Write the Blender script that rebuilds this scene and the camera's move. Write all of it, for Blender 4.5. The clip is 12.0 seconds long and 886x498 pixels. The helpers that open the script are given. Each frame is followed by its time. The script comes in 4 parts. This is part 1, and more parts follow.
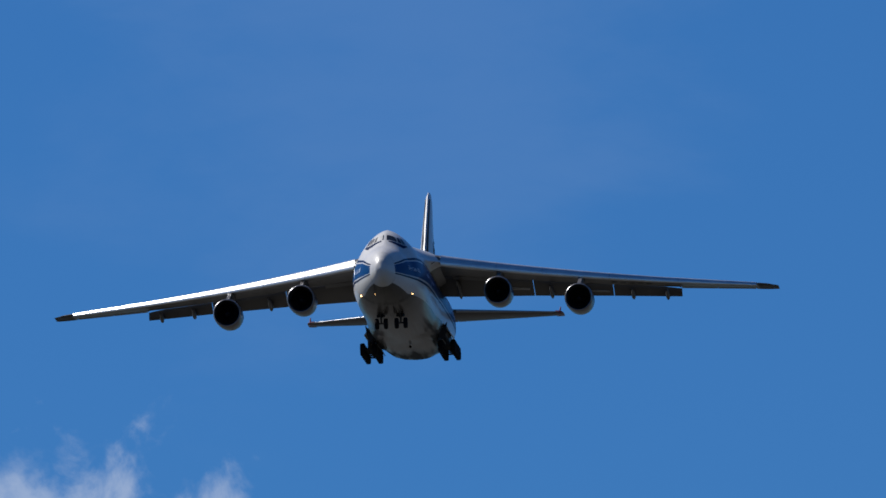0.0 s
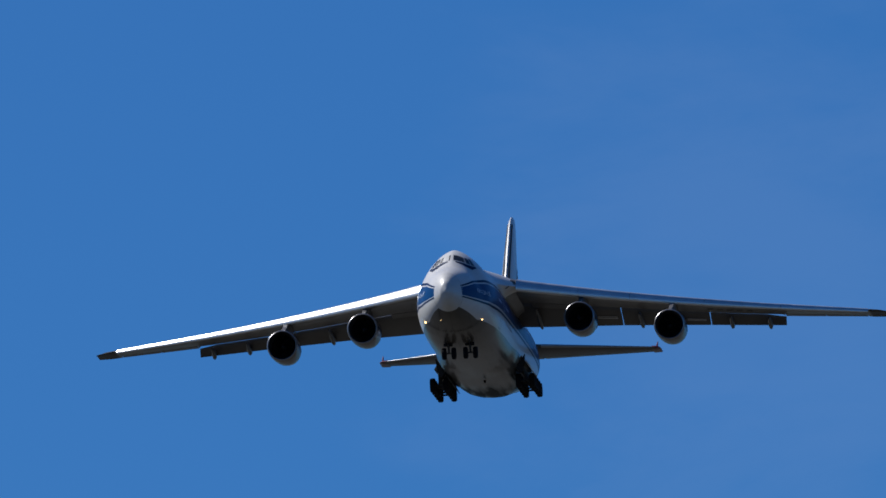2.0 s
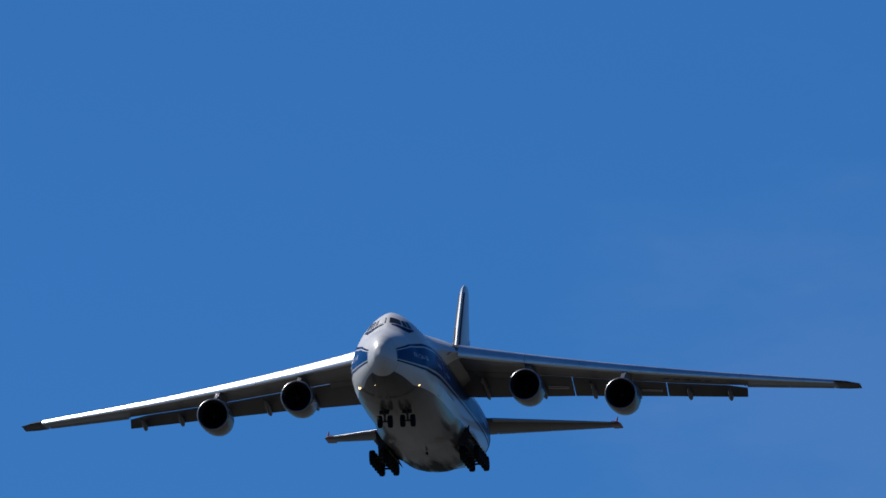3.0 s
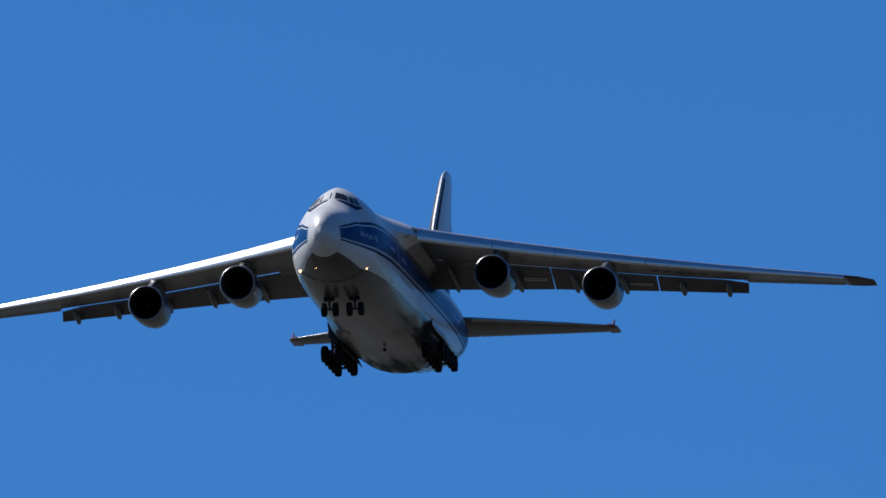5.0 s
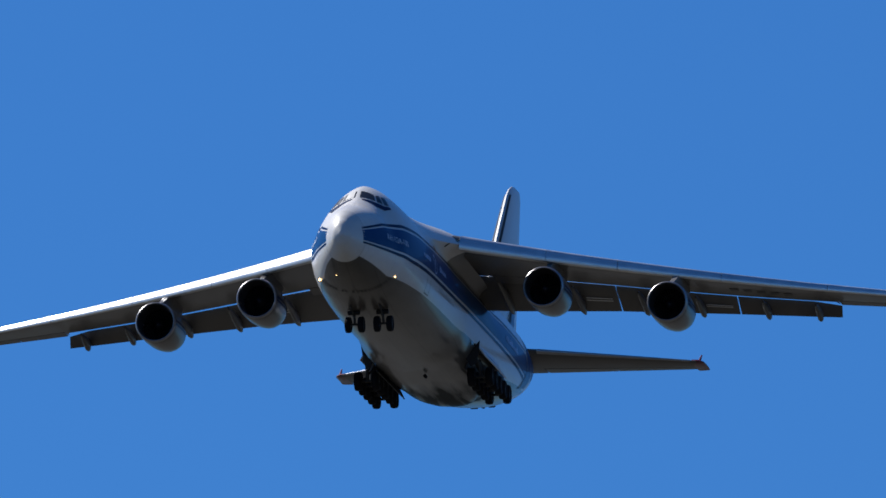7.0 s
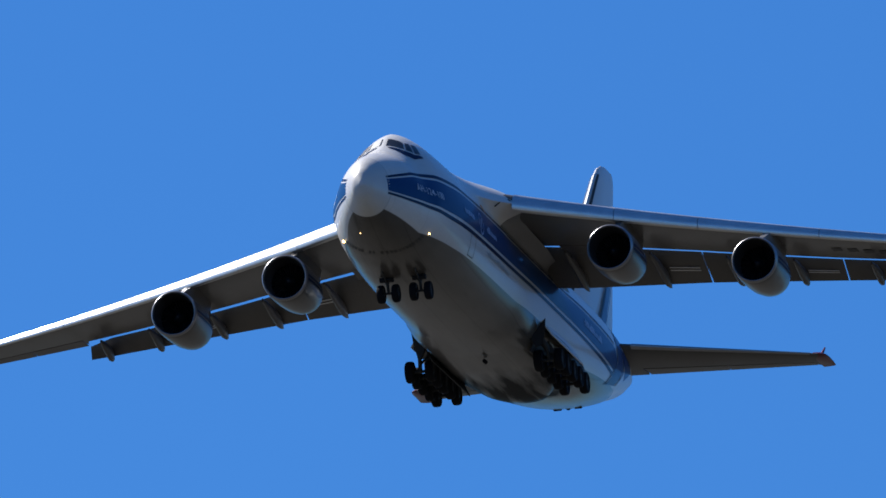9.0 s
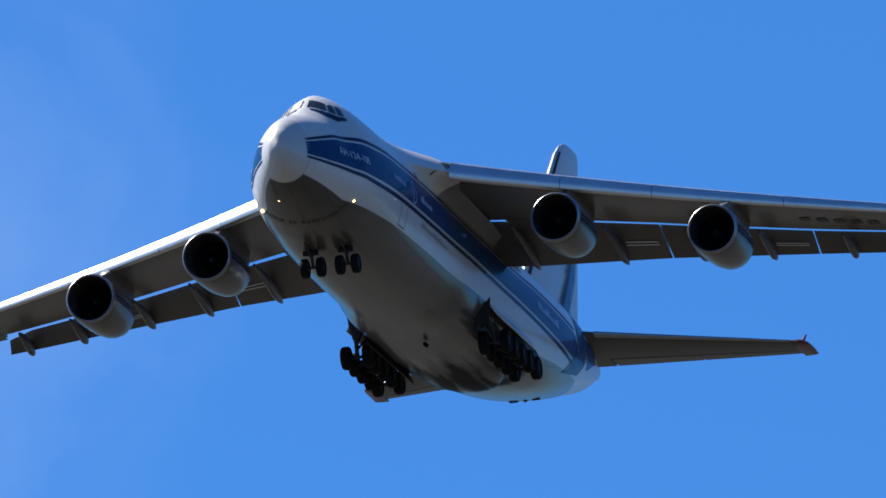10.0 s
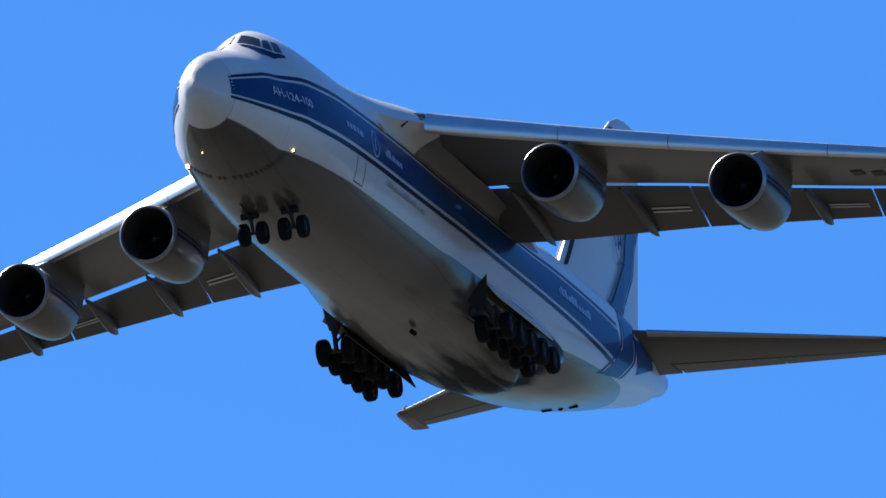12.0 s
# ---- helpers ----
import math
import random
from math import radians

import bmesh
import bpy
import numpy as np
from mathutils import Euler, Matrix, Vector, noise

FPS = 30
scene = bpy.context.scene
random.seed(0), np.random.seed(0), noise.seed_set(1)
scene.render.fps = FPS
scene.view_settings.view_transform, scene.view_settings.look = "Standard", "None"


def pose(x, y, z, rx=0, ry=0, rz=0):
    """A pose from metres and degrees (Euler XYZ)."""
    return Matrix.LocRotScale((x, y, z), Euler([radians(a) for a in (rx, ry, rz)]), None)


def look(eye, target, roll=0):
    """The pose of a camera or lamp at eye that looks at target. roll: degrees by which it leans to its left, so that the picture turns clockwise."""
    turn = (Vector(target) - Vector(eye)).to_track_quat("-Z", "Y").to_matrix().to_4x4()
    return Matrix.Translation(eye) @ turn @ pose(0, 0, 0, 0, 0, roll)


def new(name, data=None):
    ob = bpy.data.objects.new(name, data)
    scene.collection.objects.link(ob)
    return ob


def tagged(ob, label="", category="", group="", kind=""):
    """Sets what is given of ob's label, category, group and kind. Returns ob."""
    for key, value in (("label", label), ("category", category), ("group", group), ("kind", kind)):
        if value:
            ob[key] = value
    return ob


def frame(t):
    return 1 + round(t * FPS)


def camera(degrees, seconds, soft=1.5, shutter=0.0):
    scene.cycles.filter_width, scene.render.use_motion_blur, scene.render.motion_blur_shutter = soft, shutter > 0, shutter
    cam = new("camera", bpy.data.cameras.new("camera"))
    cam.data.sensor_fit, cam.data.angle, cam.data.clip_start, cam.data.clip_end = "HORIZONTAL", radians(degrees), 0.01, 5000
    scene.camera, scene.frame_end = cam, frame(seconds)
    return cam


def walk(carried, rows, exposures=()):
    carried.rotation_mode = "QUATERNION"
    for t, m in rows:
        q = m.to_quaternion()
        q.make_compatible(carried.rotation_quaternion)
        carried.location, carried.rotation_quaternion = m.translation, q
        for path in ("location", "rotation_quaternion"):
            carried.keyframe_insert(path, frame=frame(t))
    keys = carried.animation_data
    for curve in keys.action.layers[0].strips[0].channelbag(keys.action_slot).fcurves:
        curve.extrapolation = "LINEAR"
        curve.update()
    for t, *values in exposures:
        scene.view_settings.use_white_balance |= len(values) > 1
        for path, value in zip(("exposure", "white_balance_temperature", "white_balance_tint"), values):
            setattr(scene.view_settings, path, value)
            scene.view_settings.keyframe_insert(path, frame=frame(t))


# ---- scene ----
# Body axes of the aircraft: x forward, y to port, z up, metres.

# ---------------------------------------------------------------- camera
cam = camera(3.407, 12.0, soft=1.6)
walk(cam, [(t, pose(0, 0, 1.7, 90 + el, 0, -az) @ pose(0, 0, 0, 0, 0, roll)) for t, az, el, roll in (
    (0, -4.3983, 10.6103, -1.821),
    (0.5, -4.6531, 10.6847, -2.190),
    (1, -5.2696, 10.8794, -2.648),
    (1.5, -5.5596, 11.2225, -2.677),
    (2, -5.8167, 11.5572, -2.026),
    (2.5, -5.9789, 11.9467, -1.623),
    (3, -6.2455, 12.2912, -1.684),
    (3.2, -6.3803, 12.3726, -1.545),
    (3.6, -6.6695, 12.4909, -1.320),
    (4, -6.9715, 12.5415, -1.008),
    (4.4, -7.2721, 12.6173, -0.741),
    (4.8, -7.5568, 12.8115, -0.650),
    (5, -7.6609, 12.9778, -0.691),
    (5.5, -8.1393, 13.2906, -0.530),
    (6, -9.0177, 13.5214, -0.530),
    (6.5, -9.4439, 13.9170, -0.321),
    (6.7, -9.5263, 14.1634, -0.061),
    (7.1, -9.9366, 14.5168, 0.096),
    (7.5, -10.4989, 14.8159, 0.069),
    (7.9, -11.1154, 15.1092, -0.109),
    (8.3, -11.6887, 15.4457, -0.404),
    (8.5, -11.9410, 15.6405, -0.748),
    (9, -12.6641, 16.1355, -1.687),
    (9.5, -13.3509, 16.6184, -2.105),
    (10, -14.0703, 17.1252, -2.117),
    (10.5, -15.1808, 17.6645, -2.067),
    (11, -16.1362, 18.2513, -2.013),
    (11.5, -17.1129, 18.9511, -2.321),
    (12, -18.2910, 19.7170, -2.539),
)], exposures=[(0.0, 0.15, 6450, 10), (3.0, 0.17, 6250, 10), (5.5, 0.45, 6330, 10), (8.5, 0.74, 6480, 10),
                (10.5, 1.09, 6650, 10), (11.0, 1.1, 6720, 10), (11.5, 1.18, 6720, 10), (12.0, 1.38, 6720, 10)])

# ---------------------------------------------------------------- sky and sun
SUN_AZ, SUN_EL = radians(-76), radians(47)      # azimuth from +y towards +x
SUN_DIR = Vector((math.sin(SUN_AZ) * math.cos(SUN_EL), math.cos(SUN_AZ) * math.cos(SUN_EL), math.sin(SUN_EL)))


def sky_vector(az, el):
    a, e = radians(az), radians(el)
    return Vector((math.sin(a) * math.cos(e), math.cos(a) * math.cos(e), math.sin(e)))


def build_world():
    world = bpy.data.worlds.new("sky")
    scene.world = world
    world.use_nodes = True
    n, l = world.node_tree.nodes, world.node_tree.links
    n.clear()
    out = n.new("ShaderNodeOutputWorld")
    back = n.new("ShaderNodeBackground")
    sky = n.new("ShaderNodeTexSky")
    sky.sky_type = "NISHITA"
    sky.sun_disc = False
    sky.sun_elevation, sky.sun_rotation = SUN_EL, SUN_AZ
    sky.altitude, sky.air_density, sky.dust_density, sky.ozone_density = 100, 1.0, 0.0, 3.0
    back.inputs["Strength"].default_value = 0.08
    coord = n.new("ShaderNodeTexCoord")

    def node(kind, op=None, *ins):
        nd = n.new(kind)
        if op:
            nd.operation = op
        for k, v in enumerate(ins):
            if v is None:
                continue
            if hasattr(v, "is_output"):
                l.new(v, nd.inputs[k])
            else:
                nd.inputs[k].default_value = v
        return nd

    def clouds(az, el, radius, size, low, high, strength, stretch=(1, 1, 1), detail=8.0, shift=(0, 0, 0)):
        """Cloud cover from noise, fading out at radius (degrees) from one direction of the sky."""
        mp = n.new("ShaderNodeMapping")
        mp.inputs["Scale"].default_value = [size * s for s in stretch]
        mp.inputs["Rotation"].default_value = (0, radians(20), 0)
        mp.inputs["Location"].default_value = shift
        l.new(coord.outputs["Generated"], mp.inputs["Vector"])
        tex = n.new("ShaderNodeTexNoise")
        tex.inputs["Scale"].default_value = 1.0
        tex.inputs["Detail"].default_value = detail
        tex.inputs["Roughness"].default_value = 0.58
        tex.inputs["Distortion"].default_value = 0.25
        l.new(mp.outputs["Vector"], tex.inputs["Vector"])
        ramp = n.new("ShaderNodeMapRange")
        ramp.interpolation_type = "SMOOTHSTEP"
        ramp.inputs["From Min"].default_value, ramp.inputs["From Max"].default_value = low, high
        far = node("ShaderNodeVectorMath", "DISTANCE", coord.outputs["Generated"], sky_vector(az, el))
        mask = n.new("ShaderNodeMapRange")
        mask.interpolation_type = "SMOOTHSTEP"
        mask.inputs["From Min"].default_value, mask.inputs["From Max"].default_value = radians(radius), 0.0
        l.new(far.outputs["Value"], mask.inputs["Value"])
        lack = node("ShaderNodeMath", "MULTIPLY_ADD", mask.outputs["Result"], 0.75, -0.75)
        dens = node("ShaderNodeMath", "ADD", tex.outputs["Fac"], lack.outputs[0])
        l.new(dens.outputs[0], ramp.inputs["Value"])
        return node("ShaderNodeMath", "MULTIPLY", ramp.outputs["Result"], strength).outputs[0]

    # deep clear blue overhead, paler towards the horizon
    sep = n.new("ShaderNodeSeparateXYZ")
    l.new(coord.outputs["Generated"], sep.inputs[0])
    rise = n.new("ShaderNodeMapRange")
    rise.interpolation_type = "SMOOTHSTEP"
    rise.inputs["From Min"].default_value, rise.inputs["From Max"].default_value = 0.0, 0.13
    l.new(sep.outputs["Z"], rise.inputs["Value"])
    tint = n.new("ShaderNodeMix")
    tint.data_type = "RGBA"
    tint.inputs["A"].default_value = (0.20, 0.37, 0.62, 1)
    tint.inputs["B"].default_value = (0.20, 0.50, 0.87, 1)
    l.new(rise.outputs["Result"], tint.inputs["Factor"])
    deep = node("ShaderNodeVectorMath", "MULTIPLY", sky.outputs["Color"], tint.outputs["Result"])
    col = deep.outputs["Vector"]
    for cover in (
        clouds(-5.75, 8.9, 1.72, 200, 0.02, 0.30, 0.85, shift=(-0.212, -0.02, 0.077)),          # white puff low in the sky
        clouds(-6.35, 9.36, 0.95, 170, 0.0, 0.35, 0.85, detail=6.0),      # its fuller flank
        clouds(-4.6, 11.35, 3.0, 70, 0.12, 0.6, 0.08, (0.6, 0.6, 1.6)),   # thin veil
        clouds(-6.38, 14.15, 0.38, 160, 0.0, 0.5, 0.15),
        clouds(-16.2, 17.1, 2.6, 60, 0.0, 0.8, 0.15),
    ):
        mix = n.new("ShaderNodeMix")
        mix.data_type = "RGBA"
        l.new(cover, mix.inputs["Factor"])
        l.new(col, mix.inputs["A"])
        mix.inputs["B"].default_value = (3.9, 5.0, 7.2, 1)
        col = mix.outputs["Result"]
    l.new(col, back.inputs["Color"])
    l.new(back.outputs["Background"], out.inputs["Surface"])


build_world()
sun = new("sun", bpy.data.lights.new("sun", "SUN"))
sun.data.energy, sun.data.angle, sun.data.color = 5.0, radians(0.5), (1.0, 0.96, 0.9)
sun.matrix_world = look((0, 0, 50), Vector((0, 0, 50)) - SUN_DIR)

# ---------------------------------------------------------------- materials


def material(name, base, rough=0.5, metal=0.0, vary=0.12, size=1.5, bump=0.0, coat=0.0, spec=0.5, streak=(0.25, 1.0, 1.0), polish=0.08):
    """Painted or bare surface with broad stains and fine grain in object space."""
    m = bpy.data.materials.new(name)
    m.use_nodes = True
    n, l = m.node_tree.nodes, m.node_tree.links
    b = n["Principled BSDF"]
    b.inputs["Roughness"].default_value, b.inputs["Metallic"].default_value = rough, metal
    b.inputs["Coat Weight"].default_value = coat
    b.inputs["Specular IOR Level"].default_value = spec
    b.inputs["Coat Roughness"].default_value = polish
    coord = n.new("ShaderNodeTexCoord")
    mp = n.new("ShaderNodeMapping")
    mp.inputs["Scale"].default_value = streak
    l.new(coord.outputs["Object"], mp.inputs["Vector"])
    big, fine = n.new("ShaderNodeTexNoise"), n.new("ShaderNodeTexNoise")
    big.inputs["Scale"].default_value, fine.inputs["Scale"].default_value = size, size * 9
    big.inputs["Detail"].default_value, fine.inputs["Detail"].default_value = 5, 3
    l.new(mp.outputs["Vector"], big.inputs["Vector"])
    l.new(mp.outputs["Vector"], fine.inputs["Vector"])
    add = n.new("ShaderNodeMath")
    add.operation = "MULTIPLY_ADD"
    l.new(fine.outputs["Fac"], add.inputs[0])
    add.inputs[1].default_value = 0.35
    l.new(big.outputs["Fac"], add.inputs[2])
    ramp = n.new("ShaderNodeMapRange")
    ramp.inputs["From Min"].default_value, ramp.inputs["From Max"].default_value = 0.35, 1.0
    ramp.inputs["To Min"].default_value, ramp.inputs["To Max"].default_value = 1 - vary, 1 + vary
    l.new(add.outputs[0], ramp.inputs["Value"])
    mul = n.new("ShaderNodeVectorMath")
    mul.operation = "SCALE"
    mul.inputs[0].default_value = base
    l.new(ramp.outputs["Result"], mul.inputs["Scale"])
    l.new(mul.outputs["Vector"], b.inputs["Base Color"])
    r2 = n.new("ShaderNodeMapRange")
    r2.inputs["To Min"].default_value, r2.inputs["To Max"].default_value = max(0.03, rough - 0.1), min(1, rough + 0.12)
    l.new(big.outputs["Fac"], r2.inputs["Value"])
    l.new(r2.outputs["Result"], b.inputs["Roughness"])
    if bump:
        bp = n.new("ShaderNodeBump")
        bp.inputs["Strength"].default_value, bp.inputs["Distance"].default_value = bump, 0.02
        l.new(fine.outputs["Fac"], bp.inputs["Height"])
        l.new(bp.outputs["Normal"], b.inputs["Normal"])
    return m


def glowing(name, base, strength):
    m = bpy.data.materials.new(name)
    m.use_nodes = True
    b = m.node_tree.nodes["Principled BSDF"]
    b.inputs["Base Color"].default_value = (*base, 1)
    b.inputs["Emission Color"].default_value = (*base, 1)
    b.inputs["Emission Strength"].default_value = strength
    return m


def fuselage_paint():
    """White upper hull over a grey belly, with panel joints, streaks and grime."""
    m = material("fuselage_paint", (0.50, 0.49, 0.475), 0.46, vary=0.12, size=0.5, coat=0.4, streak=(0.15, 1, 1), polish=0.16)
    n, l = m.node_tree.nodes, m.node_tree.links
    b = n["Principled BSDF"]
    white = b.inputs["Base Color"].links[0].from_socket
    coord = n.new("ShaderNodeTexCoord")
    sep = n.new("ShaderNodeSeparateXYZ")
    l.new(coord.outputs["Object"], sep.inputs[0])
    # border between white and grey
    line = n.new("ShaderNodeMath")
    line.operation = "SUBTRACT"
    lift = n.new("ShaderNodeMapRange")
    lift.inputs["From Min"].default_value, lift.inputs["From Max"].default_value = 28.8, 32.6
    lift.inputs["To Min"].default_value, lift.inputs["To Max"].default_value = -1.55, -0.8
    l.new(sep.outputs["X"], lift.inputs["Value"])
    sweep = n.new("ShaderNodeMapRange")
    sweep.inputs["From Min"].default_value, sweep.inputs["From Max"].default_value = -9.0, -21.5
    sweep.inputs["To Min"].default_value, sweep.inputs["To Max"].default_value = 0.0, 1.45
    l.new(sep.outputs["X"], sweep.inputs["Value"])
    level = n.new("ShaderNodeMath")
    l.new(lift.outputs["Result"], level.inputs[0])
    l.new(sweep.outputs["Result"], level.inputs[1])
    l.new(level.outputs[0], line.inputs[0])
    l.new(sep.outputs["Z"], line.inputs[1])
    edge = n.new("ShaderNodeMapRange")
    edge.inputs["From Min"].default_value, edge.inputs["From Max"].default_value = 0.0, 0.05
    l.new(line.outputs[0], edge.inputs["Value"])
    # grime on the belly
    mp = n.new("ShaderNodeMapping")
    mp.inputs["Scale"].default_value = (0.12, 0.7, 0.7)
    l.new(coord.outputs["Object"], mp.inputs["Vector"])
    tex = n.new("ShaderNodeTexNoise")
    tex.inputs["Scale"].default_value, tex.inputs["Detail"].default_value = 1.3, 7
    l.new(mp.outputs["Vector"], tex.inputs["Vector"])
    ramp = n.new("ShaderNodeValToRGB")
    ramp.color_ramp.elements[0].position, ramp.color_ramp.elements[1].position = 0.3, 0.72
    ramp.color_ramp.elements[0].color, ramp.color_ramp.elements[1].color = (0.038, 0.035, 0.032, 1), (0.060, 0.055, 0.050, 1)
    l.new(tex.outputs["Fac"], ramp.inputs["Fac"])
    # oily streaks behind the gear bays
    mp2 = n.new("ShaderNodeMapping")
    mp2.inputs["Scale"].default_value = (0.16, 1.5, 0.6)
    l.new(coord.outputs["Object"], mp2.inputs["Vector"])
    oil = n.new("ShaderNodeTexNoise")
    oil.inputs["Scale"].default_value, oil.inputs["Detail"].default_value = 0.9, 5
    l.new(mp2.outputs["Vector"], oil.inputs["Vector"])
    where = n.new("ShaderNodeMapRange")
    where.interpolation_type = "SMOOTHSTEP"
    where.inputs["From Min"].default_value, where.inputs["From Max"].default_value = 4.0, -4.0
    l.new(sep.outputs["X"], where.inputs["Value"])
    ends = n.new("ShaderNodeMapRange")
    ends.interpolation_type = "SMOOTHSTEP"
    ends.inputs["From Min"].default_value, ends.inputs["From Max"].default_value = -10.5, -8.3
    l.new(sep.outputs["X"], ends.inputs["Value"])
    band = n.new("ShaderNodeMath")
    band.operation = "MULTIPLY"
    l.new(where.outputs["Result"], band.inputs[0])
    l.new(ends.outputs["Result"], band.inputs[1])
    amount = n.new("ShaderNodeMath")
    amount.operation = "MULTIPLY_ADD"
    l.new(band.outputs[0], amount.inputs[0])
    amount.inputs[1].default_value = 0.42
    l.new(oil.outputs["Fac"], amount.inputs[2])
    stain = n.new("ShaderNodeMapRange")
    stain.inputs["From Min"].default_value, stain.inputs["From Max"].default_value = 0.62, 0.92
    stain.inputs["To Min"].default_value, stain.inputs["To Max"].default_value = 1.12, 0.10
    l.new(amount.outputs[0], stain.inputs["Value"])
    # lengthwise seams
    seam = n.new("ShaderNodeMath")
    seam.operation = "PINGPONG"
    seam.inputs[1].default_value = 0.8
    l.new(sep.outputs["Y"], seam.inputs[0])
    seamr = n.new("ShaderNodeMapRange")
    seamr.inputs["From Min"].default_value, seamr.inputs["From Max"].default_value = 0.0, 0.035
    seamr.inputs["To Min"].default_value = 0.72
    l.new(seam.outputs[0], seamr.inputs["Value"])
    dirt = n.new("ShaderNodeMath")
    dirt.operation = "MULTIPLY"
    l.new(stain.outputs["Result"], dirt.inputs[0])
    l.new(seamr.outputs["Result"], dirt.inputs[1])
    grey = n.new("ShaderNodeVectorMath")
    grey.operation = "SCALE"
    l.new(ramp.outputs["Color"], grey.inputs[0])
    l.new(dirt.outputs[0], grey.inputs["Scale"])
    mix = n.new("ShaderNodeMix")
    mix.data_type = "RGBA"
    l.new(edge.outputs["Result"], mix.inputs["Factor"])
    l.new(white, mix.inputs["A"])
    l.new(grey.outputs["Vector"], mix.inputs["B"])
    # frame joints every 3.2 m
    wrap = n.new("ShaderNodeMath")
    wrap.operation = "PINGPONG"
    wrap.inputs[1].default_value = 1.6
    l.new(sep.outputs["X"], wrap.inputs[0])
    joint = n.new("ShaderNodeMapRange")
    joint.inputs["From Min"].default_value, joint.inputs["From Max"].default_value = 0.0, 0.03
    joint.inputs["To Min"].default_value = 0.82
    l.new(wrap.outputs[0], joint.inputs["Value"])
    mul = n.new("ShaderNodeVectorMath")
    mul.operation = "SCALE"
    l.new(mix.outputs["Result"], mul.inputs[0])
    l.new(joint.outputs["Result"], mul.inputs["Scale"])
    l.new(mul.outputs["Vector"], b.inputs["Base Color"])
    # oily dirt dulls the paint's gloss
    gloss = n.new("ShaderNodeMix")
    l.new(edge.outputs["Result"], gloss.inputs[0])
    gloss.inputs[2].default_value = 1.0
    l.new(dirt.outputs[0], gloss.inputs[3])
    for name, k in (("Coat Weight", 0.45), ("Specular IOR Level", 0.12)):
        amt = n.new("ShaderNodeMath")
        amt.operation = "MULTIPLY"
        amt.inputs[1].default_value = k
        l.new(gloss.outputs[0], amt.inputs[0])
        l.new(amt.outputs[0], b.inputs[name])
    return m


M_HULL = fuselage_paint()
M_WHITE = material("white_paint", (0.50, 0.49, 0.475), 0.42, vary=0.06, size=0.6, coat=0.3)
M_BLUE = material("blue_paint", (0.002, 0.038, 0.125), 0.42, vary=0.15, size=0.7, coat=0.22, spec=0.06, polish=0.06)
M_NAVY = material("navy_paint", (0.003, 0.012, 0.045), 0.45, vary=0.15, size=0.7, coat=0.22, spec=0.06, polish=0.06)
M_GREY = material("grey_wing_paint", (0.095, 0.089, 0.083), 0.46, vary=0.2, size=0.8, coat=0.18, spec=0.2, streak=(0.3, 1.2, 1), polish=0.14)
M_TAIL = material("grey_tail_paint", (0.072, 0.068, 0.066), 0.5, vary=0.2, size=0.8, coat=0.08, spec=0.12, streak=(0.3, 1.2, 1), polish=0.14)
M_FLAP = material("flap_grey", (0.083, 0.077, 0.072), 0.55, vary=0.18, size=0.9, coat=0.1, spec=0.3, streak=(0.4, 1.2, 1), polish=0.16)
M_EDGE = material("leading_edge_metal", (0.62, 0.62, 0.62), 0.42, metal=0.9, vary=0.12, size=0.8)
M_LIP = material("intake_lip_metal", (0.24, 0.24, 0.25), 0.34, metal=0.8, vary=0.15, size=1.5)
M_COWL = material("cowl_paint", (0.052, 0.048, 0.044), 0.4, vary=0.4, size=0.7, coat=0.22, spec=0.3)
M_STEEL = material("bare_steel", (0.45, 0.44, 0.42), 0.35, metal=0.9, vary=0.15, size=2)
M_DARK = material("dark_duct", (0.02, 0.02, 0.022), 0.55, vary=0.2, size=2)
M_FAN = material("fan_blade", (0.035, 0.035, 0.04), 0.4, metal=0.7, vary=0.2, size=2)
M_RUBBER = material("tyre_rubber", (0.006, 0.006, 0.008), 0.85, vary=0.25, size=3, bump=0.3, spec=0.12)
M_HUB = material("wheel_hub", (0.012, 0.012, 0.013), 0.6, spec=0.15, vary=0.2, size=4)
M_STRUT = material("gear_strut", (0.032, 0.032, 0.032), 0.55, spec=0.2, vary=0.2, size=3)
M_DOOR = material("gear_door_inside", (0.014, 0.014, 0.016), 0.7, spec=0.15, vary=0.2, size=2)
M_RED = material("red_paint", (0.075, 0.005, 0.014), 0.4, vary=0.15, size=2)
M_BLACK = material("black_marking", (0.012, 0.012, 0.015), 0.85, spec=0.02, vary=0.2, size=3)
M_ORANGE = material("orange_marking", (0.55, 0.22, 0.07), 0.5, vary=0.2, size=3)
M_LETTER = material("white_lettering", (0.50, 0.54, 0.60), 0.4, vary=0.1, size=3)
M_FADED = material("faded_lettering", (0.22, 0.30, 0.46), 0.4, vary=0.25, size=3)
M_RADOME = material("radome_paint", (0.45, 0.44, 0.42), 0.4, vary=0.08, size=1.2, coat=0.3)
M_FAINT = material("faint_marking", (0.30, 0.30, 0.30), 0.45, vary=0.1, size=3)
M_GLASS = material("cockpit_glass", (0.014, 0.016, 0.02), 0.32, vary=0.1, size=2)
M_LAMP = glowing("landing_lamp_glow", (1.0, 0.62, 0.24), 5.0)
M_GRASS = material("grass", (0.042, 0.039, 0.031), 0.9, vary=0.4, size=0.05, streak=(1, 1, 1))

# ---------------------------------------------------------------- ground


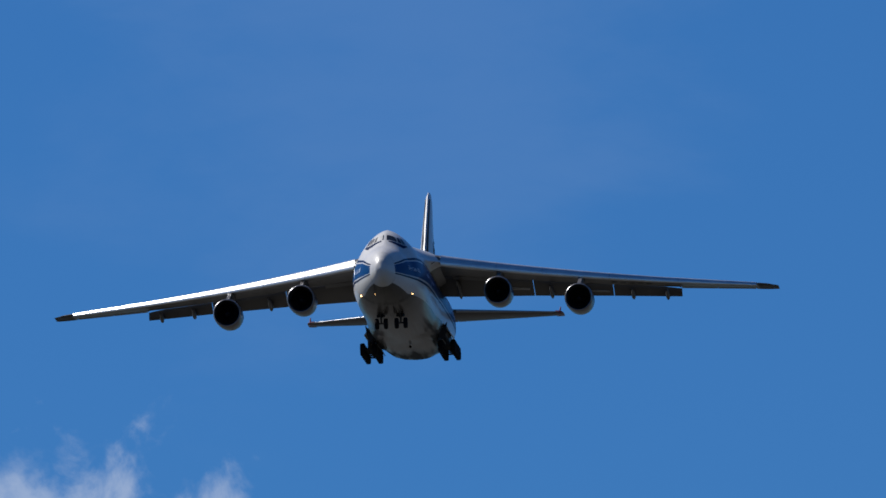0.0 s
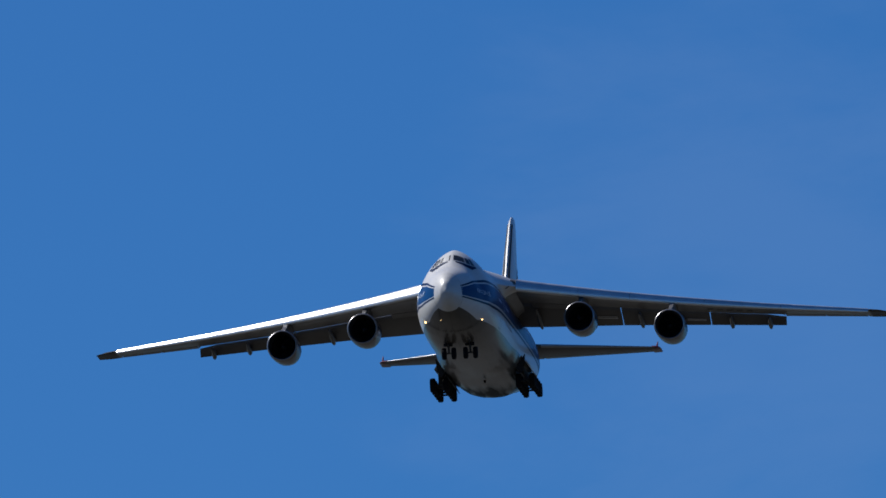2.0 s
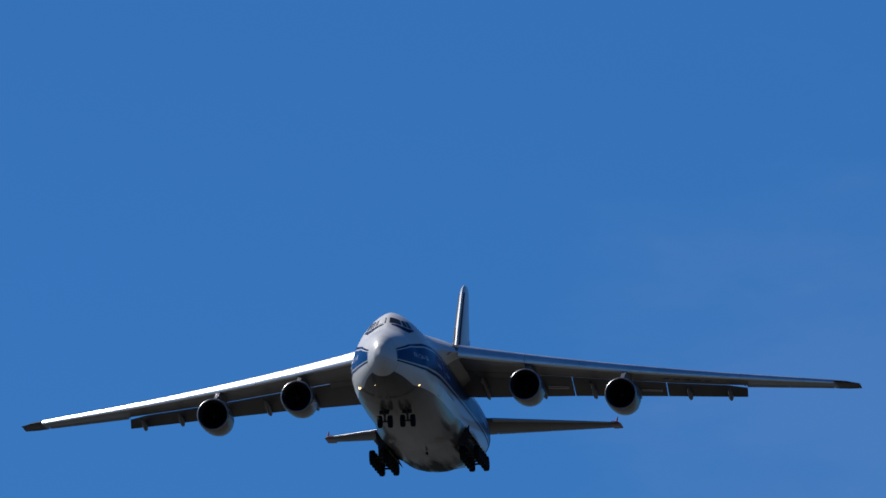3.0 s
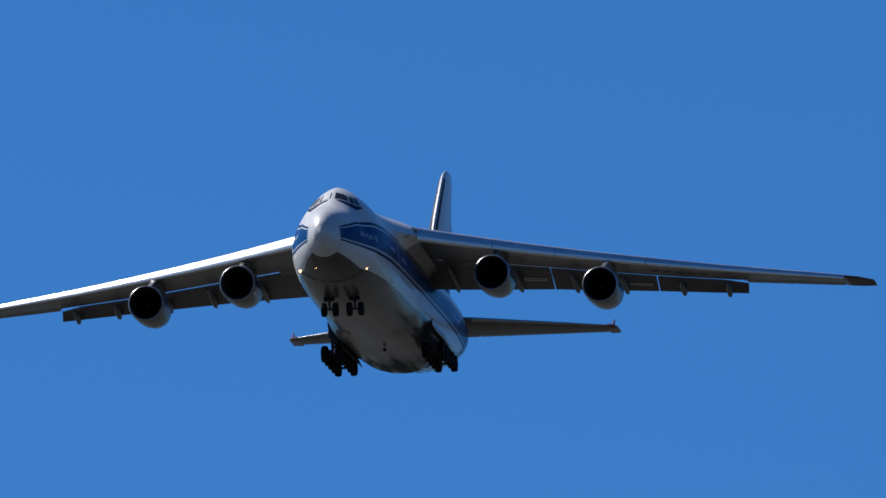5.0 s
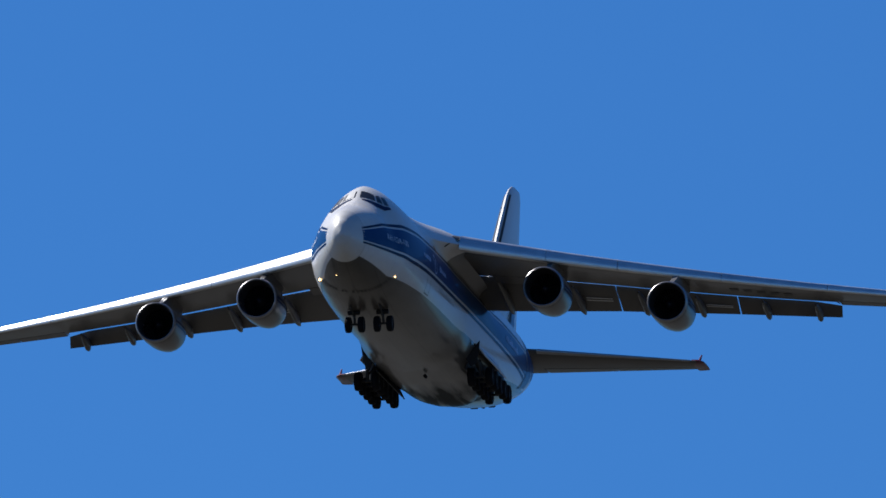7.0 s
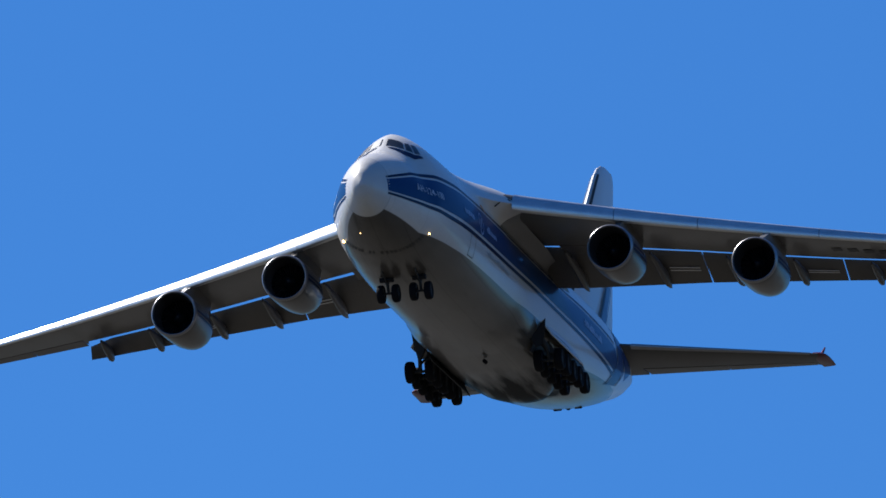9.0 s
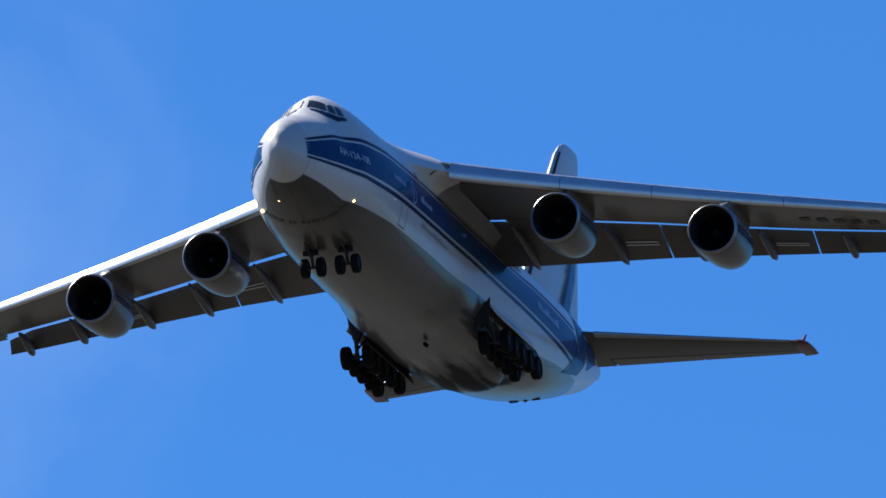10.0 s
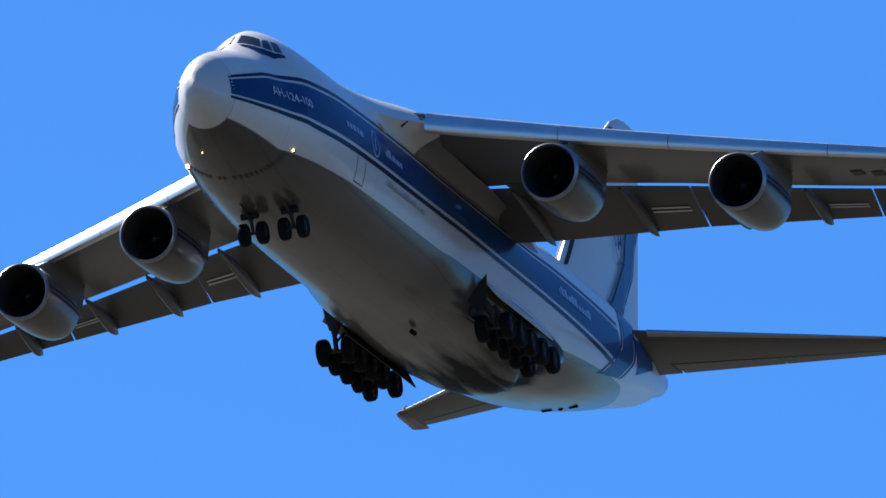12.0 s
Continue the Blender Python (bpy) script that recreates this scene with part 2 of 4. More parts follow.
def build_ground():
    bm = bmesh.new()
    bmesh.ops.create_circle(bm, cap_ends=True, segments=64, radius=9000)
    me = bpy.data.meshes.new("ground")
    bm.to_mesh(me)
    bm.free()
    me.materials.append(M_GRASS)
    tagged(new("ground", me), "flat dry grassland reaching to the horizon", "ground", kind="structure")


build_ground()

# ---------------------------------------------------------------- mesh helpers


def part(name, bm, mat, parent, label="", smooth=True, sharp=40):
    bmesh.ops.recalc_face_normals(bm, faces=bm.faces)
    me = bpy.data.meshes.new(name)
    if smooth:
        for f in bm.faces:
            f.smooth = True
        for e in bm.edges:
            if len(e.link_faces) == 2 and e.calc_face_angle(0) > radians(sharp):
                e.smooth = False
    bm.to_mesh(me)
    bm.free()
    for m in (mat if isinstance(mat, (list, tuple)) else (mat,)):
        me.materials.append(m)
    ob = new(name, me)
    ob.parent = parent
    if label:
        tagged(ob, label)
    return ob


def loft(bm, rings, close=True, cap=True):
    """Skin rings of equal length; returns the vertex rings."""
    vs = [[bm.verts.new(p) for p in r] for r in rings]
    k = len(rings[0])
    for a, b in zip(vs, vs[1:]):
        for i in range(k if close else k - 1):
            j = (i + 1) % k
            bm.faces.new((a[i], a[j], b[j], b[i]))
    if cap and close:
        bm.faces.new(vs[0][::-1])
        bm.faces.new(vs[-1])
    return vs


def lathe(bm, profile, origin=(0, 0, 0), axis="x", seg=40, cap=False):
    """Turn (along, radius) pairs about an axis through origin."""
    o = Vector(origin)
    rings = []
    for a, r in profile:
        ring = []
        for i in range(seg):
            c, s = math.cos(2 * math.pi * i / seg) * r, math.sin(2 * math.pi * i / seg) * r
            ring.append(o + (Vector((a, c, s)) if axis == "x" else Vector((c, a, s)) if axis == "y" else Vector((c, s, a))))
        rings.append(ring)
    return loft(bm, rings, cap=cap)


def tube(bm, a, b, ra, rb=None, seg=14):
    a, b = Vector(a), Vector(b)
    rb = ra if rb is None else rb
    q = (b - a).to_track_quat("Z", "Y").to_matrix()
    rings = [[p + q @ Vector((math.cos(2 * math.pi * i / seg) * r, math.sin(2 * math.pi * i / seg) * r, 0)) for i in range(seg)]
             for p, r in ((a, ra), (b, rb))]
    loft(bm, rings)


def slab(bm, corners, thick):
    """A plate: a polygon given in order, thickened along its normal."""
    c = [Vector(p) for p in corners]
    nrm = (c[1] - c[0]).cross(c[2] - c[0]).normalized() * thick
    loft(bm, [[p - nrm / 2 for p in c], [p + nrm / 2 for p in c]])


# ---------------------------------------------------------------- the hull's shape
# x, bottom, top, half width, height of the widest point, exponent above, exponent below
STATIONS = (
    (33.95, 0.30, 0.50, 0.05, 0.40, 2.0, 2.0),
    (33.8, -0.10, 0.98, 0.42, 0.36, 2.0, 2.0),
    (33.4, -0.58, 1.50, 0.76, 0.30, 2.0, 2.0),
    (32.6, -1.12, 2.08, 1.24, 0.25, 1.95, 2.0),
    (31.5, -1.60, 2.60, 1.82, 0.20, 1.9, 2.05),
    (30.0, -2.06, 3.10, 2.42, 0.20, 1.85, 2.1),
    (28.6, -2.38, 3.62, 2.86, 0.25, 1.58, 2.2),
    (27.8, -2.54, 4.10, 3.14, 0.30, 1.54, 2.2),
    (27.0, -2.66, 4.70, 3.28, 0.35, 1.58, 2.25),
    (26.2, -2.78, 5.06, 3.40, 0.40, 1.6, 2.3),
    (25.0, -2.93, 5.32, 3.54, 0.45, 1.58, 2.3),
    (23.0, -3.12, 5.42, 3.68, 0.50, 1.58, 2.4),
    (20.0, -3.30, 5.38, 3.74, 0.50, 1.62, 2.5),
    (16.0, -3.42, 5.32, 3.76, 0.50, 1.66, 2.6),
    (12.0, -3.50, 5.25, 3.76, 0.50, 1.68, 2.6),
    (9.6, -3.53, 5.22, 3.77, 0.45, 1.63, 2.62),
    (7.6, -3.54, 5.2, 3.80, 0.42, 1.61, 3.3),
    (6.0, -3.55, 5.2, 3.81, 0.40, 1.6, 3.45),
    (0.0, -3.55, 5.2, 3.81, 0.40, 1.6, 3.4),
    (-5.0, -3.45, 5.2, 3.80, 0.40, 1.6, 3.0),
    (-9.0, -3.12, 5.3, 3.74, 0.45, 1.75, 2.6),
    (-13.0, -2.65, 5.35, 3.62, 0.55, 1.85, 2.5),
    (-18.0, -1.80, 5.35, 3.34, 0.90, 1.95, 2.3),
    (-23.0, -0.62, 5.30, 2.88, 1.50, 2.0, 2.15),
    (-28.0, 0.75, 5.20, 2.20, 2.55, 2.0, 2.0),
    (-32.0, 1.85, 5.00, 1.50, 3.40, 2.0, 2.0),
    (-35.0, 3.00, 4.75, 0.85, 3.85, 2.0, 2.0),
    (-36.6, 3.60, 4.45, 0.40, 4.02, 2.0, 2.0),
    (-37.0, 3.95, 4.10, 0.06, 4.02, 2.0, 2.0),
)
_SX = np.array([s[0] for s in STATIONS])[::-1]
_SV = np.array([s[1:] for s in STATIONS])[::-1]
_ST = np.gradient(_SV, _SX, axis=0)


def section(x):
    """Bottom, top, half width, widest height and exponents of the hull at x (cubic between stations)."""
    x = min(max(x, _SX[0]), _SX[-1])
    i = min(max(int(np.searchsorted(_SX, x)) - 1, 0), len(_SX) - 2)
    h = _SX[i + 1] - _SX[i]
    s = (x - _SX[i]) / h
    d = (_SV[i + 1] - _SV[i]) / h
    lim = lambda m: np.where(m * d <= 0, 0, np.sign(d) * np.minimum(abs(m), 3 * abs(d)))
    m0, m1 = lim(_ST[i]), lim(_ST[i + 1])
    return (2 * s**3 - 3 * s**2 + 1) * _SV[i] + (s**3 - 2 * s**2 + s) * h * m0 + (-2 * s**3 + 3 * s**2) * _SV[i + 1] + (s**3 - s**2) * h * m1


def hull_y(x, z):
    """Half width of the hull at x and height z."""
    zb, zt, hw, zc, pt, pb = section(x)
    e, p = ((z - zc) / (zt - zc), pt) if z > zc else ((zc - z) / (zc - zb), pb)
    return hw * max(0.0, 1 - min(1.0, abs(e)) ** p) ** (1 / p)


def hull_point(x, a, out=0.0):
    """Point of the hull at x and angle a (0: top, 90: port, 180: bottom, negative: starboard), lifted by out."""
    zb, zt, hw, zc, pt, pb = section(x)
    c, s = math.cos(radians(a)), math.sin(radians(a))
    h, p = (zt - zc, pt) if c >= 0 else (zc - zb, pb)
    return Vector((x, math.copysign(abs(s) ** (2 / p), s) * (hw + out), zc + math.copysign(abs(c) ** (2 / p), c) * (h + out)))


def hull_patch(bm, corners, nu=6, nv=4, out=0.02):
    """A patch lying on the hull, corners (x, angle) in order."""
    (a, b, c, d) = [np.array(q, float) for q in corners]
    g = [[bm.verts.new(hull_point(*((1 - u) * (1 - v) * a + u * (1 - v) * b + u * v * c + (1 - u) * v * d), out))
          for u in np.linspace(0, 1, nu + 1)] for v in np.linspace(0, 1, nv + 1)]
    for r0, r1 in zip(g, g[1:]):
        for i in range(nu):
            bm.faces.new((r0[i], r0[i + 1], r1[i + 1], r1[i]))


def hull_band(bm, xs, low, high, side, out=0.015, nv=8):
    """A painted band on the hull's flank between two heights, functions of x."""
    rows = []
    for x in xs:
        lo, hi = low(x), high(x)
        rows.append([bm.verts.new((x, side * (hull_y(x, z) + out), z)) for z in np.linspace(lo, hi, nv + 1)])
    for r0, r1 in zip(rows, rows[1:]):
        for i in range(nv):
            bm.faces.new((r0[i], r0[i + 1], r1[i + 1], r1[i]))


def ramp(x, pts, rounded=False):
    """Value at x between (x, value) pairs, x falling; rounded: averaged over 1 m, without corners."""
    xs = [p[0] for p in pts][::-1]
    vs = [p[1] for p in pts][::-1]
    if rounded:
        return sum(float(np.interp(x + d, xs, vs)) for d in np.linspace(-0.5, 0.5, 9)) / 9
    return float(np.interp(x, xs, vs))


# ---------------------------------------------------------------- wings
LE = lambda y: 13.15 - 0.682 * (y - 4.4)


def LEZ(y):
    """Height of the leading edge: steep at the root, then drooping gently."""
    z = 3.68 - 0.063 * (y - 4.4) + 0.0009 * (y - 4.4) ** 2 - 0.0010 * max(0, y - 30) ** 2
    return z + 0.10 * math.exp(-(y - 4.4) / 3.5) - (0.06 * math.sin(math.pi * (y - 8) / 26) if 8 < y < 34 else 0.0)


def te(y):
    """Trailing edge of the fixed wing, in front of the flaps."""
    return ramp(-y, ((0, 1.8), (-4.4, 1.8), (-8.0, 1.1), (-12.4, -0.65), (-20.3, -4.55), (-26.8, -7.55), (-27.0, -8.6), (-36.65, -12.4)))


def foil(y, x0, x1, z0, drop, thick, k=14, camber=0.015, u0=0.0, u1=1.0):
    """Closed aerofoil ring at y from nose x0 to tail x1; the tail lies drop below the nose."""
    up, lo = [], []
    c = x0 - x1
    for i in range(k + 1):
        u = u0 + (u1 - u0) * ((0.5 - 0.5 * math.cos(math.pi * i / k)) if u0 == 0 else i / k)
        t = 5 * thick * (0.2969 * math.sqrt(u) - 0.126 * u - 0.3516 * u**2 + 0.2843 * u**3 - 0.1036 * u**4) * c
        z = z0 - drop * u + camber * c * 4 * u * (1 - u)
        up.append(Vector((x0 - c * u, y, z + t * 0.85 + 0.004)))
        lo.append(Vector((x0 - c * u, y, z - t * 0.9 - 0.004)))
    return up + lo[:0:-1]


def wing_ring(y, side, u0=0.0, u1=1.0):
    c = LE(y) - te(y)
    tip = max(0.12, 1 - max(0, y - 35.6) / 1.2)
    r = foil(y, LE(y) - (1 - tip) * 0.6, te(y) + (1 - tip) * 0.4, LEZ(y), 0.024 * c * (1 - 0.6 * y / 36), (0.115 - 0.045 * y / 36) * tip, u0=u0, u1=u1)
    return [Vector((p.x, side * p.y, p.z)) for p in r]


def build_wing(side, plane):
    bm = bmesh.new()
    ys = [3.0, 3.7, 4.4] + [float(y) for y in np.linspace(5, 26.8, 30)] + [26.95]
    cut = [27.0, 28, 29, 30, 31, 32, 33, 34, 34.4]
    loft(bm, [wing_ring(y, side) for y in ys] + [wing_ring(y, side, 0.0, 0.73) for y in cut] + [wing_ring(y, side) for y in (34.45, 35, 35.6, 36.2, 36.65)])
    wing = part("wing", bm, M_GREY, plane, "grey underside and pale top of the swept wing")
    for a, b in ((27.05, 30.6), (30.66, 34.35)):
        bm = bmesh.new()
        loft(bm, [wing_ring(float(y), side, 0.745, 1.0) for y in np.linspace(a, b, 5)])
        part("aileron", bm, M_FLAP, wing, "grey aileron")
    # metal leading edge, in lengths
    cuts = (4.3, 9.6, 14.0, 20.4, 27.0, 34.6)
    for a, b in zip(cuts, cuts[1:]):
        bm = bmesh.new()
        rows = []
        for y in np.linspace(a, b - 0.03, 11):
            ring = wing_ring(float(y), side)
            n = len(ring)
            k = 1.5 - 1.0 * (float(y) - 4.4) / 30
            x0, z0 = LE(float(y)), LEZ(float(y))
            up = lambda p, o: Vector((p.x + o * 0.4, p.y, p.z + o))
            sec = [up(ring[5], 0.02), up(ring[4], 0.05), up(ring[3], 0.05), up(ring[2], 0.05), up(ring[1], 0.04)]
            sec += [Vector((x0 + dx * k, side * float(y), z0 + dz * k)) for dx, dz in ((0.0, 0.02), (0.085, -0.08), (0.15, -0.2), (0.185, -0.32), (0.14, -0.44), (-0.05, -0.5), (-0.45, -0.40))]
            rows.append([bm.verts.new(p) for p in sec])
        m = len(rows[0])
        for r0, r1 in zip(rows, rows[1:]):
            for i in range(m):
                bm.faces.new((r0[i], r0[(i + 1) % m], r1[(i + 1) % m], r1[i]))
        bm.faces.new(rows[0])
        bm.faces.new(rows[-1][::-1])
        part("slat", bm, M_EDGE, wing, "pale drooped leading-edge slat")
    # number bars under the wing
    if side > 0:
        for i, yy in enumerate((20.6, 21.45, 22.3, 23.15, 24.0)):
            q = []
            for dx, dy in ((0.45, -0.28), (0.45, 0.28), (-0.45, 0.28), (-0.45, -0.28)):
                y = yy + dy
                x = -0.62 * (yy - 18.9) - 0.9 + dx
                ring = wing_ring(y, side)
                lowr = sorted(ring[15:], key=lambda p: p.x)
                z = float(np.interp(x, [p.x for p in lowr], [p.z for p in lowr]))
                q.append((x, side * y, z - 0.03))
            bm = bmesh.new()
            slab(bm, q, 0.01)
            part("number_bar", bm, M_STRUT, wing, smooth=False)
    # dark tip
    bm = bmesh.new()
    rows = []
    for y in (34.7, 35.6, 36.2, 36.68):
        ring = wing_ring(min(y, 36.65), side)
        cx = sum((p for p in ring), Vector()) / len(ring)
        rows.append([Vector((p.x + (p.x - cx.x) * 0.03, p.y + (0.02 if y > 36.5 else 0) * side, p.z + (p.z - cx.z) * 0.04)) for p in ring])
    loft(bm, rows)
    part("wing_tip", bm, M_STRUT, wing, "dark wing tip")
    return wing


FLAPS = ((2.6, 12.40), (12.48, 20.22), (20.30, 27.0))
# hinge-side and trailing corners of the extended flaps
FLAP_TE = lambda y: ramp(-y, ((0, -2.3), (-3.3, -2.7), (-4.6, -3.4), (-12.4, -4.75), (-19.7, -7.0), (-26.8, -9.05)))
FLAP_Z = lambda y: 2.0 - 0.008 * (y - 12) - 0.012 * max(0, y - 20)


def flap_ring(y, side):
    x1 = FLAP_TE(y)
    gap = min(1.0, 0.15 + 0.3 * (te(y) - x1))
    c = LE(y) - te(y)
    z0 = LEZ(y) - 0.024 * c * (1 - 0.6 * y / 36) + 0.185 * gap - 0.055 + (0.06 if y < 4.7 else 0.0)
    r = foil(y, te(y) - gap, x1, z0, z0 - FLAP_Z(y), 0.10, 8)
    return [Vector((p.x, side * p.y, p.z)) for p in r]


def build_flaps(side, plane):
    for a, b in FLAPS:
        bm = bmesh.new()
        loft(bm, [flap_ring(float(y), side) for y in np.linspace(a, b, 5)])
        flap = part("flap", bm, M_FLAP, plane, "lowered grey landing flap")
        if b > 26:
            continue
        # bright slot line on the flap
        bm = bmesh.new()
        for y0, y1 in ((b - 2.1, b - 0.35),):
            for du in (0.42, 0.5):
                q = []
                for y, u in ((y0, du), (y1, du), (y1, du + 0.03), (y0, du + 0.03)):
                    r = flap_ring(float(y), side)
                    p0, p1 = r[0], Vector((FLAP_TE(y), side * y, FLAP_Z(y)))
                    p = p0.lerp(p1, u)
                    q.append(p + Vector((0, 0, -0.16)))
                slab(bm, q, 0.02)
        part("slot_edge", bm, M_WHITE, flap, "bright metal slot edge", smooth=False)
    # cove panels that close the slot ahead of some flaps
    for a, b in ((4.55, 8.3),):
        bm = bmesh.new()
        rows = []
        for y in np.linspace(a, b, 7):
            y = float(y)
            lowr = sorted(wing_ring(y, side)[15:], key=lambda p: p.x)
            xw = te(y) + 0.35
            zw = float(np.interp(xw, [p.x for p in lowr], [p.z for p in lowr]))
            f = flap_ring(y, side)[0]
            tail = f.lerp(Vector((FLAP_TE(y), side * y, FLAP_Z(y))), 0.1)
            pts = [(xw, zw - 0.02), (f.x * 0.5 + xw * 0.5, zw * 0.5 + f.z * 0.5 - 0.08), (tail.x, tail.z - 0.17), (tail.x, tail.z - 0.08), (xw, zw + 0.04)]
            rows.append([(px, side * y, pz) for px, pz in pts])
        loft(bm, rows)
        part("cove_panel", bm, M_FLAP, plane, "grey panel closing the flap slot")
    for y in (5.1, 9.95, 14.2, 17.9, 22.2, 25.6):
        bm = bmesh.new()
        x0, x1 = te(y) + 1.2, FLAP_TE(y) - 0.3
        c = LE(y) - te(y)
        z0, z1 = LEZ(y) - 0.05 * c - 0.15, FLAP_Z(y) - 0.02
        rings = []
        for u in np.linspace(0, 1, 12):
            x = x0 + (x1 - x0) * u
            w = 0.22 * (math.sin(math.pi * min(1, u * 0.55 + 0.08)) if u < 0.75 else math.sin(math.pi * (0.4925)) * (1 - (u - 0.75) / 0.25) ** 0.7 + 0.02)
            h = w * 1.9
            z = z0 + (z1 - z0) * u**1.3 - 0.15
            rings.append([(x, side * y + w * math.cos(q), z + h * math.sin(q)) for q in np.linspace(0, 2 * math.pi, 13)[:-1]])
        loft(bm, rings)
        part("flap_track_fairing", bm, M_FLAP, plane, "grey flap track fairing")


def build_engine(side, y, x, z, plane):
    """Turbofan: x, z give the middle of the intake lip."""
    o = (x, side * y, z)
    bm = bmesh.new()
    lathe(bm, [(-1.9, 1.12), (-1.2, 1.14), (-0.5, 1.19), (-0.15, 1.22), (0.0, 1.285), (-0.06, 1.345), (-0.25, 1.385), (-0.8, 1.42), (-1.8, 1.43),
               (-2.8, 1.41), (-3.8, 1.35), (-4.7, 1.22), (-4.9, 1.17), (-4.88, 1.11), (-4.4, 1.1), (-4.2, 1.1)], o, seg=56)
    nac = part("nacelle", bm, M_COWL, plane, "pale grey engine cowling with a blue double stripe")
    bm = bmesh.new()
    lathe(bm, [(-0.13, 1.222), (0.01, 1.278), (0.017, 1.303), (-0.03, 1.36), (-0.2, 1.395)], o, seg=56)
    part("intake_lip", bm, M_LIP, nac, "polished metal intake lip")
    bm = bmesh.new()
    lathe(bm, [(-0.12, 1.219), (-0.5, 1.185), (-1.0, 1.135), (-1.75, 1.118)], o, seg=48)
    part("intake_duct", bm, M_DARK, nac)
    bm = bmesh.new()
    rings = []
    for r, lean in ((0.34, 0.0), (0.7, 0.05), (1.12, 0.12)):
        ring = []
        for i in range(66):
            a = 2 * math.pi * i / 66 + lean
            ring.append((o[0] - (1.5 if i % 2 else 1.66), o[1] + r * math.cos(a), o[2] + r * math.sin(a)))
        rings.append(ring)
    loft(bm, rings, cap=False)
    part("fan", bm, M_FAN, nac, smooth=False)
    bm = bmesh.new()
    lathe(bm, [(-1.68, 0.37), (-1.4, 0.32), (-1.1, 0.2), (-0.95, 0.08), (-0.92, 0.01)], o, seg=24)
    part("spinner", bm, M_FAN, nac)
    bm = bmesh.new()
    lathe(bm, [(-4.2, 1.08), (-4.3, 0.85), (-4.9, 0.78), (-5.5, 0.66), (-5.9, 0.56), (-5.85, 0.5), (-5.4, 0.46)], o, seg=40)
    part("core_nozzle", bm, M_STEEL, nac, "bare steel core nozzle")
    bm = bmesh.new()
    lathe(bm, [(-5.4, 0.46), (-5.9, 0.34), (-6.5, 0.1), (-6.6, 0.01)], o, seg=28)
    part("exhaust_cone", bm, M_STEEL, nac)
    # double stripe on both flanks
    for s in (1, -1):
        for a0, a1 in ((-9, -3), (1, 7)):
            bm = bmesh.new()
            prof = [(-0.3, 1.40), (-0.8, 1.427), (-1.8, 1.437), (-2.8, 1.417), (-3.8, 1.357), (-4.7, 1.227), (-4.85, 1.19)]
            rows = []
            for a, r in prof:
                rows.append([bm.verts.new((o[0] + a, o[1] + s * math.cos(radians(q)) * (r + 0.006), o[2] + math.sin(radians(q)) * (r + 0.006)))
                             for q in np.linspace(a0, a1, 4)])
            for r0, r1 in zip(rows, rows[1:]):
                for i in range(3):
                    bm.faces.new((r0[i], r0[i + 1], r1[i + 1], r1[i]))
            part("stripe", bm, M_NAVY, nac, "navy blue cowling stripe")
    # pylon up to the wing
    bm = bmesh.new()
    rings = []
    yy = y
    for u in np.linspace(0, 1, 10):
        xx = x - 1.0 - 8.2 * u
        wz = LEZ(yy) - 0.05 * max(0, LE(yy) - xx)
        top = max(z + 1.3 + 0.25 * u, min(wz, z + 1.3 + 3.2 * u)) if xx > LE(yy) - 0.6 else wz
        bot = z + (1.3 if u < 0.5 else 1.3 - 1.2 * (u - 0.5)) - 0.08
        bot = min(bot, top - 0.05) if u < 0.95 else top - 0.12
        w = 0.08 + 0.24 * math.sin(math.pi * min(1, 0.1 + u * 0.85)) ** 0.7
        rings.append([(xx, side * yy + w * sx, zz) for sx, zz in ((-0.6, top), (0.6, top), (1, (top + bot) / 2), (0.8, bot), (-0.8, bot), (-1, (top + bot) / 2))])
    loft(bm, rings)
    part("pylon", bm, M_GREY, plane, "grey engine pylon")


# ---------------------------------------------------------------- tail


